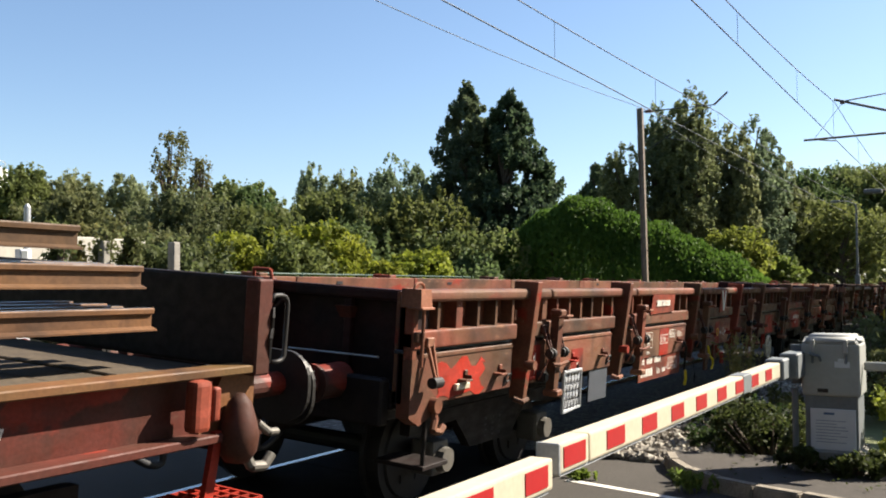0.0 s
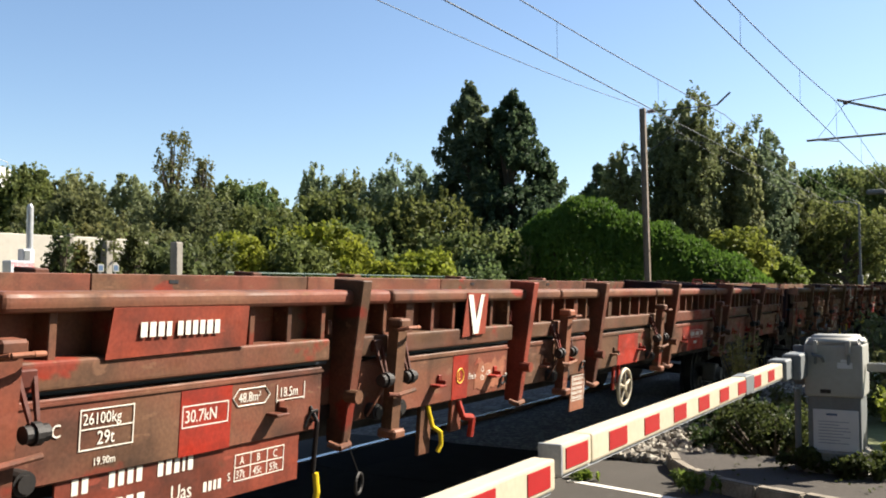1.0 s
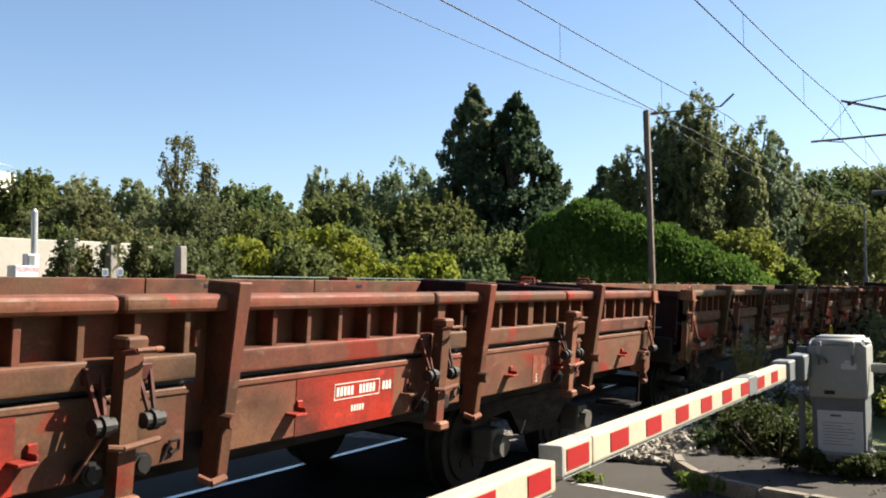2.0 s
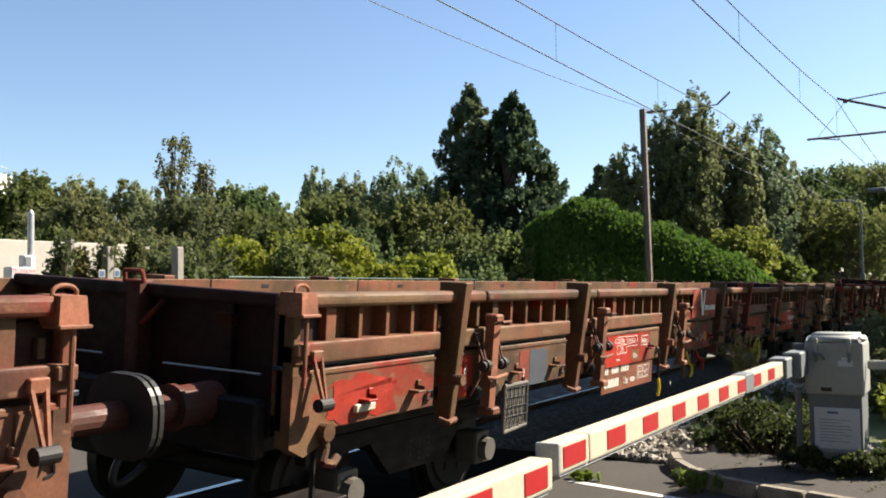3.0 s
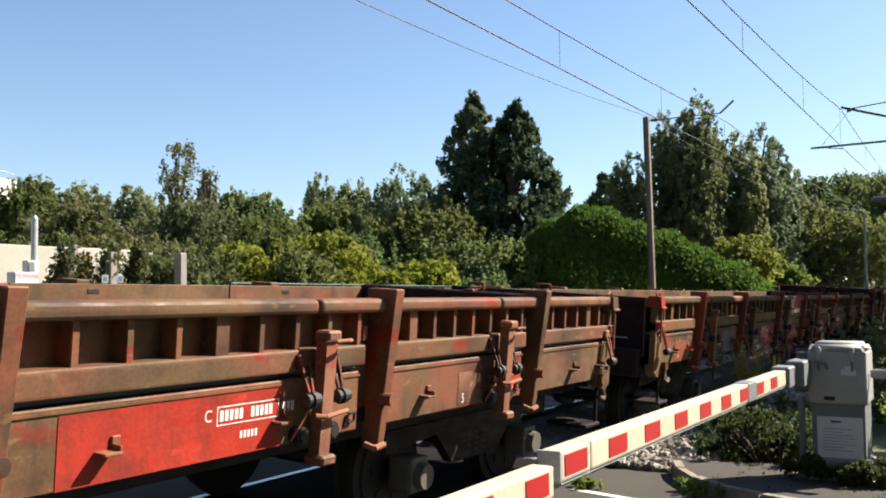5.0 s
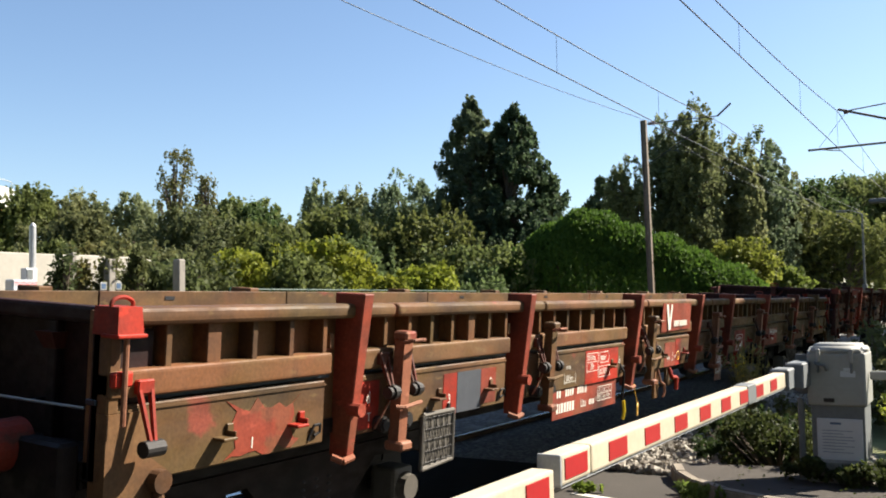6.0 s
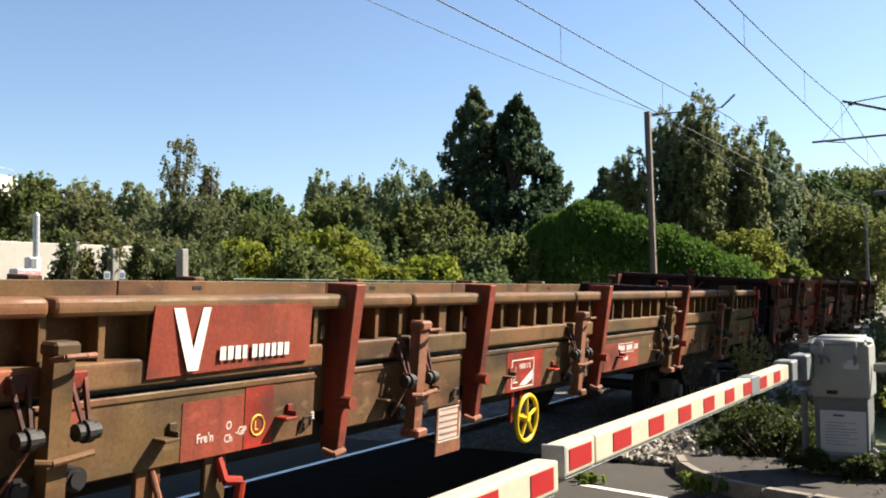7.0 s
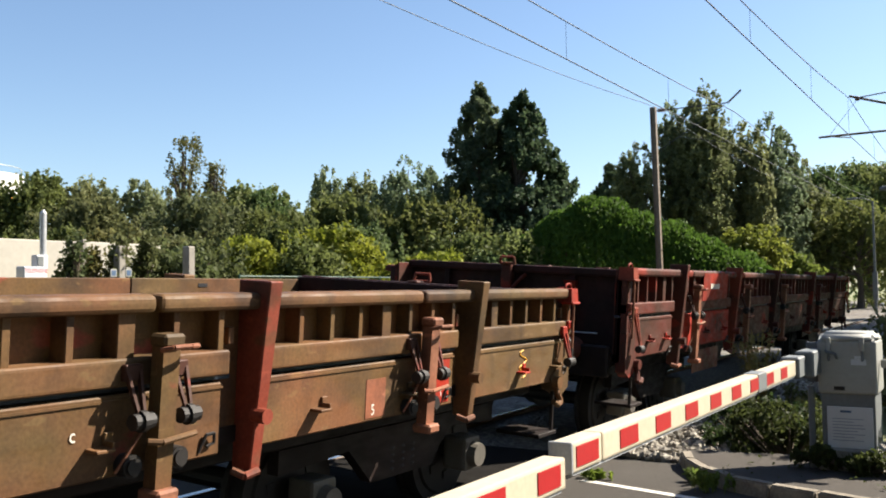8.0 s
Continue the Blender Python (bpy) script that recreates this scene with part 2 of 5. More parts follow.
def rod(bm, a, b, r0, r1=None, n=10):
    """A round bar from a to b, added to bm."""
    a, b = Vector(a), Vector(b)
    d = b - a
    q = d.to_track_quat("Z", "Y").to_matrix().to_4x4()
    bmesh.ops.create_cone(bm, cap_ends=True, segments=n, radius1=r0, radius2=r0 if r1 is None else r1, depth=d.length,
                          matrix=Matrix.Translation((a + b) / 2) @ q)
    return bm


def rods(points, r, n=8):
    bm = bmesh.new()
    for a, b in zip(points, points[1:]):
        rod(bm, a, b, r, n=n)
    return bm


def ring(bm, centre, normal, big, small, n=20, k=8):
    """A torus, added to bm."""
    q = Vector(normal).to_track_quat("Z", "Y").to_matrix()
    c = Vector(centre)
    vs = [[bm.verts.new(c + q @ Vector(((big + small * math.cos(2 * math.pi * j / k)) * math.cos(2 * math.pi * i / n),
                                        (big + small * math.cos(2 * math.pi * j / k)) * math.sin(2 * math.pi * i / n),
                                        small * math.sin(2 * math.pi * j / k)))) for j in range(k)] for i in range(n)]
    for i in range(n):
        for j in range(k):
            bm.faces.new((vs[i][j], vs[(i + 1) % n][j], vs[(i + 1) % n][(j + 1) % k], vs[i][(j + 1) % k]))
    return bm


def prism(outline, x0, x1):
    """An outline in (y, z) pushed from x0 to x1."""
    bm = bmesh.new()
    a = [bm.verts.new((x0, y, z)) for y, z in outline]
    b = [bm.verts.new((x1, y, z)) for y, z in outline]
    bm.faces.new(a)
    bm.faces.new(b[::-1])
    for i in range(len(a)):
        j = (i + 1) % len(a)
        bm.faces.new((a[i], b[i], b[j], a[j]))
    bmesh.ops.recalc_face_normals(bm, faces=bm.faces)
    return bm


def hexa(p):
    """A solid of eight corners: four below, four above, each going round."""
    bm = bmesh.new()
    v = [bm.verts.new(c) for c in p]
    for f in ((0, 1, 2, 3), (4, 5, 6, 7), (0, 1, 5, 4), (1, 2, 6, 5), (2, 3, 7, 6), (3, 0, 4, 7)):
        bm.faces.new([v[i] for i in f])
    bmesh.ops.recalc_face_normals(bm, faces=bm.faces)
    return bm


def letters(text, size, x, y, z, parent, material="white", name="marking", squeeze=0.85):
    """Painted writing on a side that faces +x, reading along +y, from its lower left corner."""
    cu = bpy.data.curves.new(name, "FONT")
    cu.body, cu.size, cu.extrude, cu.resolution_u = text, size, 0.0006, 3
    tmp = bpy.data.objects.new(name, cu)
    me = bpy.data.meshes.new_from_object(tmp)
    bpy.data.objects.remove(tmp)
    me.transform(Matrix(((0, 0, 1, x), (squeeze, 0, 0, y), (0, 1, 0, z), (0, 0, 0, 1))))
    me.materials.clear()
    me.materials.append(M[material])
    ob = new(name, me)
    ob.parent = parent
    return ob


def bars(rects, x, parent, material="white", name="marking"):
    """Flat painted bars: rects of (y0, y1, z0, z1) on a side that faces +x."""
    if name == "marking":
        for y0, y1, z0, z1 in rects:
            part(name, block(x - 0.0005, x + 0.0008, y0, y1, z0, z1), material, parent)
        return None
    bm = bmesh.new()
    for y0, y1, z0, z1 in rects:
        slab(bm, x - 0.0005, x + 0.0008, y0, y1, z0, z1)
    return part(name, bm, material, parent)


def outline(y0, y1, z0, z1, w=0.005):
    return [(y0, y1, z0, z0 + w), (y0, y1, z1 - w, z1), (y0, y0 + w, z0 + w, z1 - w), (y1 - w, y1, z0 + w, z1 - w)]


def word(y, z, h, widths, gap=0.012, w=0.6):
    """Bars that stand for a word's characters."""
    out, at = [], y
    for c in widths:
        out.append((at, at + h * w * c, z, z + h))
        at += h * w * c + gap
    return out


# ---- ground, road, footway ----
def sheet(name, x0, x1, y0, y1, z, material, label, thick=0.2):
    return tagged(part(name, block(x0, x1, y0, y1, z - thick, z), material, None), label, kind="structure")


sheet("ground", -700, 500, -400, 900, -0.06, "earth", "rough grass and bare earth around the railway", 0.5)
sheet("road", -26, 9, -9, 8.25, 0.0, "asphalt", "worn grey asphalt road over the level crossing", 0.055)
sheet("ballast_bed", -13.0, -2.35, 8.26, 260, -0.012, "ballast", "pale limestone ballast beneath the tracks", 0.04)
sheet("ballast_bed", -13.0, -2.35, -120, -9.01, -0.012, "ballast", "pale limestone ballast beneath the tracks", 0.04)

KERB = [(-2.55, 8.18), (-2.42, 7.86), (-2.18, 7.50), (-1.90, 7.24), (-1.56, 7.08), (-1.21, 6.96), (-0.86, 6.82), (-0.50, 6.66), (-0.12, 6.50), (0.3, 6.34), (0.75, 6.18), (1.2, 6.02), (1.7, 5.86)]


def footway():
    bm = bmesh.new()
    inner = [(x + 0.045, y + 0.10) for x, y in KERB]
    pts = inner + [(2.6, 5.9), (2.6, 8.7), (-0.6, 8.62), (-1.6, 8.50), (-2.4, 8.3)]
    low = [bm.verts.new((x, y, 0.0)) for x, y in pts]
    top = [bm.verts.new((x, y, 0.105 + 0.012 * math.sin(3 * x + 2 * y))) for x, y in pts]
    bm.faces.new(top)
    for i in range(len(pts)):
        j = (i + 1) % len(pts)
        bm.faces.new((low[i], low[j], top[j], top[i]))
    bmesh.ops.triangulate(bm, faces=[f for f in bm.faces if len(f.verts) > 4])
    bmesh.ops.recalc_face_normals(bm, faces=bm.faces)
    ob = tagged(part("pavement", bm, "path"), "dark patched asphalt footway beside the crossing", kind="structure")
    rng = random.Random(4)
    for (ax, ay), (bx, by) in zip(KERB, KERB[1:]):
        d = Vector((bx - ax, by - ay, 0))
        n = Vector((-d.y, d.x, 0)).normalized() * 0.11
        if n.y < 0:
            n = -n
        g = d.normalized() * 0.006
        h = 0.12 + rng.uniform(-0.012, 0.008)
        a, b = Vector((ax, ay, 0)) + g, Vector((bx, by, 0)) - g
        stone = hexa([(*a.xy, -0.02), (*b.xy, -0.02), (*(b + n).xy, -0.02), (*(a + n).xy, -0.02),
                      (*(a + n * 0.12).xy, h), (*(b + n * 0.12).xy, h), (*(b + n).xy, h), (*(a + n).xy, h)])
        bmesh.ops.bevel(stone, geom=list(stone.edges), offset=0.012, segments=2, affect="EDGES")
        part("kerb_stone", stone, "kerb", ob)


footway()


def road_line(a, b, w, material="white"):
    a, b = Vector((*a, 0)), Vector((*b, 0))
    n = Vector((-(b - a).y, (b - a).x, 0)).normalized() * w / 2
    q = [a - n, b - n, b + n, a + n]
    raw_ob = part("road_marking", hexa([(p.x, p.y, 0.001) for p in q] + [(p.x, p.y, 0.005) for p in q]), material)
    tagged(raw_ob, "faded white painted line on the road", kind="structure")


road_line((-3.02, 7.10), (-1.55, 6.74), 0.075)


CANT = 4.0
TRACKS = (-4.588, -8.15)


def crossing_shade():
    """Near-black panels by the rails, where the road crosses, painting in the train's shade."""
    deck = tagged(new("crossing_shade"), "near-black panels between the crossing's rails, standing in for shade", kind="structure")
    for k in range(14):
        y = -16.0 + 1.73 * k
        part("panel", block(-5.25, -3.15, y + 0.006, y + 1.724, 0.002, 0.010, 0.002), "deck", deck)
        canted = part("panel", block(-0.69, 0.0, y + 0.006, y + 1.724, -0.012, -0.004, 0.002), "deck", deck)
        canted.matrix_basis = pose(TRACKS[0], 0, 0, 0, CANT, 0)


crossing_shade()


# ---- tracks ----


def rail_mesh(length, material, parent=None, name="rail"):
    """A flat-bottomed rail, running along y, foot at z = 0."""
    o = [(-0.075, 0), (0.075, 0), (0.075, 0.012), (0.012, 0.03), (0.010, 0.115), (0.036, 0.125), (0.036, 0.155), (0.028, 0.165),
         (-0.028, 0.165), (-0.036, 0.155), (-0.036, 0.125), (-0.010, 0.115), (-0.012, 0.03), (-0.075, 0.012)]
    bm = bmesh.new()
    a = [bm.verts.new((x, 0, z)) for x, z in o]
    b = [bm.verts.new((x, length, z)) for x, z in o]
    bm.faces.new(a)
    bm.faces.new(b[::-1])
    for i in range(len(o)):
        j = (i + 1) % len(o)
        f = bm.faces.new((a[i], b[i], b[j], a[j]))
        if i == 7:
            f.material_index = 1
    bmesh.ops.recalc_face_normals(bm, faces=bm.faces)
    ob = part(name, bm, material, parent)
    ob.data.materials.append(M["railhead"])
    return ob


def track(x, tilt):
    tr = thing("railway_track", "rusty rails with polished heads on concrete sleepers", "railway track", "tracks", pose(x, 0, 0, 0, tilt, 0))
    tr["kind"] = "structure"
    for side in (-0.752, 0.752):
        r = rail_mesh(380, "railrust", tr)
        r.location = (side, -130, -0.165)
    me = None
    for i in range(150):
        y = 8.6 + 0.6 * i
        if me is None:
            s = part("sleeper", block(-1.25, 1.25, -0.12, 0.12, -0.17, -0.085, 0.015), "concrete", tr)
            me = s.data
        else:
            s = new("sleeper", me)
            s.parent = tr
        s.location = (0, y, 0)


track(TRACKS[0], CANT)
track(TRACKS[1], 3.0)


# ---- wagons ----
STRUTS = (1.82, 3.965, 6.50, 8.72, 10.265, 12.535, 15.003, 17.10)
LATCHES = (2.25, 4.37, 6.89, 9.40, 11.93, 14.39, 16.48)
Z_LOW, Z_LOW1, Z_MID, Z_MID1, Z_RAIL, Z_TOP = 0.92, 1.254, 1.285, 1.402, 1.583, 1.664
WHEEL = 0.42
wheelsets = []


def wheelset(parent, y):
    bm = bmesh.new()
    rod(bm, (-1.0, 0, 0), (1.0, 0, 0), 0.07, n=12)
    for s in (-1, 1):
        rod(bm, (s * 0.69, 0, 0), (s * 0.82, 0, 0), WHEEL - 0.02, n=32)
        rod(bm, (s * 0.68, 0, 0), (s * 0.715, 0, 0), WHEEL + 0.015, n=32)
        rod(bm, (s * 0.82, 0, 0), (s * 0.84, 0, 0), WHEEL - 0.09, WHEEL - 0.10, n=32)
        for k in range(6):
            a = k * math.pi / 3
            slab(bm, s * 0.83 - 0.02, s * 0.83 + 0.02, 0.20 * math.cos(a) - 0.03, 0.20 * math.cos(a) + 0.03, 0.20 * math.sin(a) - 0.03, 0.20 * math.sin(a) + 0.03)
    ob = part("wheelset", bm, "steel", parent)
    wheelsets.append((ob, y))
    return ob


def ribbed(x, y, z0, z1, big, small, turns=4, n=12):
    """A coil spring as one turned solid."""
    bm = bmesh.new()
    rows = [(z0 + (z1 - z0) * k / (2 * turns), big if k % 2 else small) for k in range(2 * turns + 1)]
    loops = [[bm.verts.new((x + r * math.cos(2 * math.pi * i / n), y + r * math.sin(2 * math.pi * i / n), z)) for i in range(n)] for z, r in rows]
    for a, b in zip(loops, loops[1:]):
        for i in range(n):
            bm.faces.new((a[i], a[(i + 1) % n], b[(i + 1) % n], b[i]))
    bm.faces.new(loops[0][::-1])
    bm.faces.new(loops[-1])
    return bm


def bogie(parent, y):
    for s in (-1, 1):
        for d in (-0.88, 0.88):
            bm = block(s * 1.0 - 0.10, s * 1.0 + 0.10, y + d - 0.11, y + d + 0.11, WHEEL - 0.12, WHEEL + 0.13, 0.03, 2)
            rod(bm, (s * 1.08, y + d, WHEEL), (s * 1.16, y + d, WHEEL), 0.10, 0.085, n=16)
            part("axlebox", bm, "cast", parent, "dusty cast steel axlebox")
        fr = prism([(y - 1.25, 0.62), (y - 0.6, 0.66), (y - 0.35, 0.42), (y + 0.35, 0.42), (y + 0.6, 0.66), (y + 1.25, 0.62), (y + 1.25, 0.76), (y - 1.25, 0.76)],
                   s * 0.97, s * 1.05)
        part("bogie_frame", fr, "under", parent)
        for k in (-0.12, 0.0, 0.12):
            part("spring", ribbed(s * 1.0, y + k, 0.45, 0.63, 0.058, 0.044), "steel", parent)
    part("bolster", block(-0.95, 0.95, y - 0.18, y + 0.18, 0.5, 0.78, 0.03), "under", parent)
    for d in (-0.88, 0.88):
        wheelset(parent, y + d)


def bent_tube(pts, r, n=8):
    """One smooth tube along points that share an x."""
    bm, loops = bmesh.new(), []
    for i, p in enumerate(pts):
        a, b = Vector(pts[max(i - 1, 0)]), Vector(pts[min(i + 1, len(pts) - 1)])
        side = (b - a).normalized().cross(Vector((1, 0, 0)))
        loops.append([bm.verts.new(Vector(p) + side * (r * math.cos(2 * math.pi * k / n)) + Vector((r * math.sin(2 * math.pi * k / n), 0, 0))) for k in range(n)])
    for u, v in zip(loops, loops[1:]):
        for k in range(n):
            bm.faces.new((u[k], u[(k + 1) % n], v[(k + 1) % n], v[k]))
    bm.faces.new(loops[0])
    bm.faces.new(loops[-1])
    bmesh.ops.recalc_face_normals(bm, faces=bm.faces[:])
    return bm


def bent_loop(x, y, z, half, height, r):
    """An upright handle of round bar in a plane of one x."""
    pts = [(x, y - half, z)] + [(x, y - half * math.cos(radians(15 * k)), z + height * (0.35 + 0.65 * math.sin(radians(15 * k)))) for k in range(13)] + [(x, y + half, z)]
    return bent_tube(pts, r)


def plate_head(y0, y1, x, z, w, h, r):
    """A buffer head: an upright plate with round corners, from y0 to y1."""
    pts = []
    for cx, cz, a0 in ((w - r, h - r, 0), (r - w, h - r, 90), (r - w, r - h, 180), (w - r, r - h, 270)):
        pts += [(x + cx + r * math.cos(radians(a0 + 15 * k)), z + cz + r * math.sin(radians(a0 + 15 * k))) for k in range(7)]
    bm = bmesh.new()
    a = [bm.verts.new((px, y0, pz)) for px, pz in pts]
    b = [bm.verts.new((px, y1, pz)) for px, pz in pts]
    bm.faces.new(a)
    bm.faces.new(b[::-1])
    for k in range(len(a)):
        m = (k + 1) % len(a)
        bm.faces.new((a[k], b[k], b[m], a[m]))
    bmesh.ops.recalc_face_normals(bm, faces=bm.faces[:])
    return bm


def end_gear(w, y, way, reach):
    """Buffer beam, buffers with broad flat heads, and the screw coupling; way is -1 at the leading end."""
    part("buffer_beam", block(-1.25, 1.25, min(y, y + way * 0.10), max(y, y + way * 0.10), 0.80, 1.10, 0.015), "under", w)
    for s in (-0.875, 0.875):
        bm = bmesh.new()
        rod(bm, (s, y + way * 0.02, 1.05), (s, y + way * 0.30, 1.05), 0.115, 0.105, 20)
        rod(bm, (s, y + way * 0.30, 1.05), (s, y + way * 0.33, 1.05), 0.122, n=20)
        rod(bm, (s, y + way * 0.33, 1.05), (s, y + way * (reach - 0.03), 1.05), 0.072, n=16)
        buf = part("buffer", bm, "wagon_d", w, "round steel buffer casing")
        e = sorted((y + way * (reach - 0.034), y + way * (reach - 0.008)))
        part("buffer_head", plate_head(*e, s, 1.045, 0.235, 0.205, 0.17), "head", buf, "broad greasy buffer head with a worn rim")
    bm = bmesh.new()
    ring(bm, (0, y + way * 0.26, 0.98), (1, 0, 0), 0.09, 0.025, 16, 8)
    ring(bm, (0, y + way * 0.45, 0.95), (0, 0, 1), 0.11, 0.025, 16, 8)
    part("coupling", bm, "steel", w)
    pts = [(0.45, y + way * (0.08 + 0.22 * math.sin(a)), 0.78 - 0.16 * math.sin(a) + 0.12 * math.cos(a)) for a in [math.pi * i / 20 for i in range(21)]]
    part("hose", bent_tube(pts, 0.022), "rubber", w, "black rubber brake hose", True)


def latch(w, y, paint, z1=Z_TOP, dark="wagon_d"):
    d, up = z1 - Z_TOP, 0.105
    bar = part("latch", hexa([(1.42, y - 0.042, 0.74), (1.49, y - 0.042, 0.74), (1.49, y + 0.042, 0.74), (1.42, y + 0.042, 0.74),
                              (1.44, y - 0.046, 1.36 + d), (1.51, y - 0.046, 1.36 + d), (1.51, y + 0.046, 1.36 + d), (1.44, y + 0.046, 1.36 + d)]), paint, w,
               "upright drop-side latch of bleached red steel")
    part("cap", block(1.43, 1.53, y - 0.058, y + 0.058, 1.345 + d, 1.40 + d, 0.012), paint, bar)
    part("handle", rods([(1.51, y - 0.06, 1.335 + d), (1.565, y - 0.04, 1.35 + d), (1.575, y + 0.04, 1.352 + d), (1.56, y + 0.095, 1.35 + d), (1.50, y + 0.10, 1.34 + d)], 0.011), "latch", bar)
    part("pin", rods([(1.50, y - 0.10, 0.965 + d), (1.53, y - 0.05, 0.96 + d), (1.53, y + 0.13, 0.975 + d)], 0.014), paint, bar)
    part("foot", block(1.40, 1.53, y - 0.06, y + 0.06, 0.70, 0.755, 0.012), "latch", bar)
    for s in (-1, 1):
        c = y + s * 0.125
        plate = bmesh.new()
        for e in (-1, 1):
            h = hexa([(1.485, c + e * 0.012 - 0.007, 1.06 + d), (1.50, c + e * 0.012 - 0.007, 1.06 + d), (1.50, c + e * 0.012 + 0.007, 1.06 + d), (1.485, c + e * 0.012 + 0.007, 1.06 + d),
                      (1.40, c + e * 0.036 - 0.008, 1.27 + d), (1.425, c + e * 0.036 - 0.008, 1.27 + d), (1.425, c + e * 0.036 + 0.008, 1.27 + d), (1.40, c + e * 0.036 + 0.008, 1.27 + d)])
            me = bpy.data.meshes.new("tmp")
            h.to_mesh(me)
            plate.from_mesh(me)
            h.free()
            bpy.data.meshes.remove(me)
        slab(plate, 1.39, 1.432, c - 0.045, c + 0.045, 1.205 + d, 1.275 + d, 0.006)
        br = part("bracket", plate, dark, bar)
        bm = rod(bmesh.new(), (1.49, c - 0.05, 1.05 + d), (1.49, c + 0.05, 1.05 + d), 0.034, n=14)
        rod(bm, (1.49, c - 0.015, 1.05 + d), (1.49, c + 0.015, 1.05 + d), 0.045, n=14)
        part("roller", bm, "steel", br, "dark greasy roller")
        bm = rod(bmesh.new(), (1.30, c, 0.86), (1.45, c, 0.86), 0.048, n=16)
        rod(bm, (1.45, c, 0.86), (1.462, c, 0.86), 0.035, n=16)
        part("hinge_drum", bm, "steel", bar, "grey steel hinge drum")
    part("chain_link", rods([(1.46, y - 0.10, 1.0), (1.44, y - 0.16, 0.90), (1.42, y - 0.19, 0.84)], 0.007, 6), "latch", bar)
    bar.location.z = up
    return bar


def strut(w, y, paint, z1=Z_TOP):
    st = part("strut", hexa([(1.28, y + 0.005, 0.81), (1.40, y + 0.005, 0.81), (1.40, y + 0.075, 0.81), (1.28, y + 0.075, 0.81),
                             (1.28, y + 0.0, z1 + 0.058), (1.485, y + 0.0, z1 + 0.058), (1.485, y + 0.092, z1 + 0.058), (1.28, y + 0.092, z1 + 0.058)]), paint, w,
              "tapered upright side strut")
    b = st.data
    bm = bmesh.new()
    bm.from_mesh(b)
    bmesh.ops.bevel(bm, geom=list(bm.edges), offset=0.006, segments=1, affect="EDGES")
    bm.to_mesh(b)
    bm.free()
    bm = rod(bmesh.new(), (1.40, y + 0.02, 1.08), (1.485, y + 0.02, 1.08), 0.038, n=14)
    part("boss", bm, paint, st)
    part("hook", rods([(1.36, y - 0.07, 0.82), (1.42, y - 0.05, 0.80), (1.43, y + 0.03, 0.815)], 0.02, 8), "latch", st)
    return st


def lug(panel, y, z, paint, hanging=False):
    bm = block(1.383, 1.46, y - 0.075, y + 0.015, z - 0.008, z + 0.006, 0.003)
    slab(bm, 1.383, 1.40, y + 0.005, y + 0.05, z - 0.01, z + 0.06, 0.004)
    slab(bm, 1.383, 1.45, y + 0.006, y + 0.018, z - 0.01, z + 0.03, 0.003)
    part("lug", bm, paint, panel)


def lashing_ring(w, y, z=1.02):
    bm = rods([(1.385, y - 0.03, z - 0.045), (1.40, y, z + 0.035), (1.41, y + 0.04, z + 0.04), (1.40, y + 0.05, z - 0.005), (1.395, y + 0.01, z - 0.02)], 0.008, 6)
    part("lashing_ring", bm, "steel", w)


def side_bay(w, i, a, b, skin, rng, red, z1=Z_TOP):
    """One bay of the near side between two struts, with its openings, rails, lower panel and lugs."""
    d = z1 - Z_TOP
    a1, b1 = a + 0.075, b - 0.19
    if i == 0:
        a1 = a + 0.02
    if b > STRUTS[-1] + 0.2 and d == 0:
        b1 = b - 0.02
    bm = block(1.30, 1.385, a1, b1, Z_LOW + d * 0.3, Z_LOW1 + d * 0.6, 0.008)
    slab(bm, 1.31, 1.392, a1, b1, Z_LOW1 - 0.028 + d * 0.6, Z_LOW1 - 0.018 + d * 0.6)
    panel = part("lower_panel", bm, red if red else skin, w)
    part("middle_rail", block(1.29, 1.405, a1 - 0.02, b1 + 0.03, Z_MID + d * 0.6, Z_MID1 + d * 0.6, 0.018, 3), skin, w)
    part("gap_bar", block(1.27, 1.335, a1 - 0.03, b1 + 0.10, Z_LOW1 + 0.002 + d * 0.6, Z_MID - 0.004 + d * 0.6, 0.004), "bar", w)
    n = max(3, round((b1 - a1) / 0.275))
    wide = rng.randrange(1, n)
    for k in range(n + 1):
        y = a1 + 0.03 + (b1 - a1 - 0.05) * k / n
        h = 0.045 if k == wide else 0.019
        part("post", block(1.275, 1.385, y - h, y + h, Z_MID1 - 0.01 + d * 0.6, Z_RAIL + 0.01 + d, 0.004), skin, w)
    for f in {1: (0.48, 0.86), 2: (0.16, 0.84), 3: (0.48, 0.88), 4: (0.3, 0.7), 5: (0.22, 0.60), 6: (0.22, 0.70), 7: (0.25, 0.70)}.get(i, (0.47, 0.84)):
        lug(panel, a1 + (b1 - a1) * f, 1.05 + d * 0.4, "red" if rng.random() < 0.35 else skin)
    lashing_ring(w, b1 - 0.10, 0.99)
    part("stub", block(1.28, 1.37, b - 0.145, b - 0.11, Z_MID1 + 0.02 + d, Z_MID1 + 0.10 + d, 0.003), skin, w)
    return panel


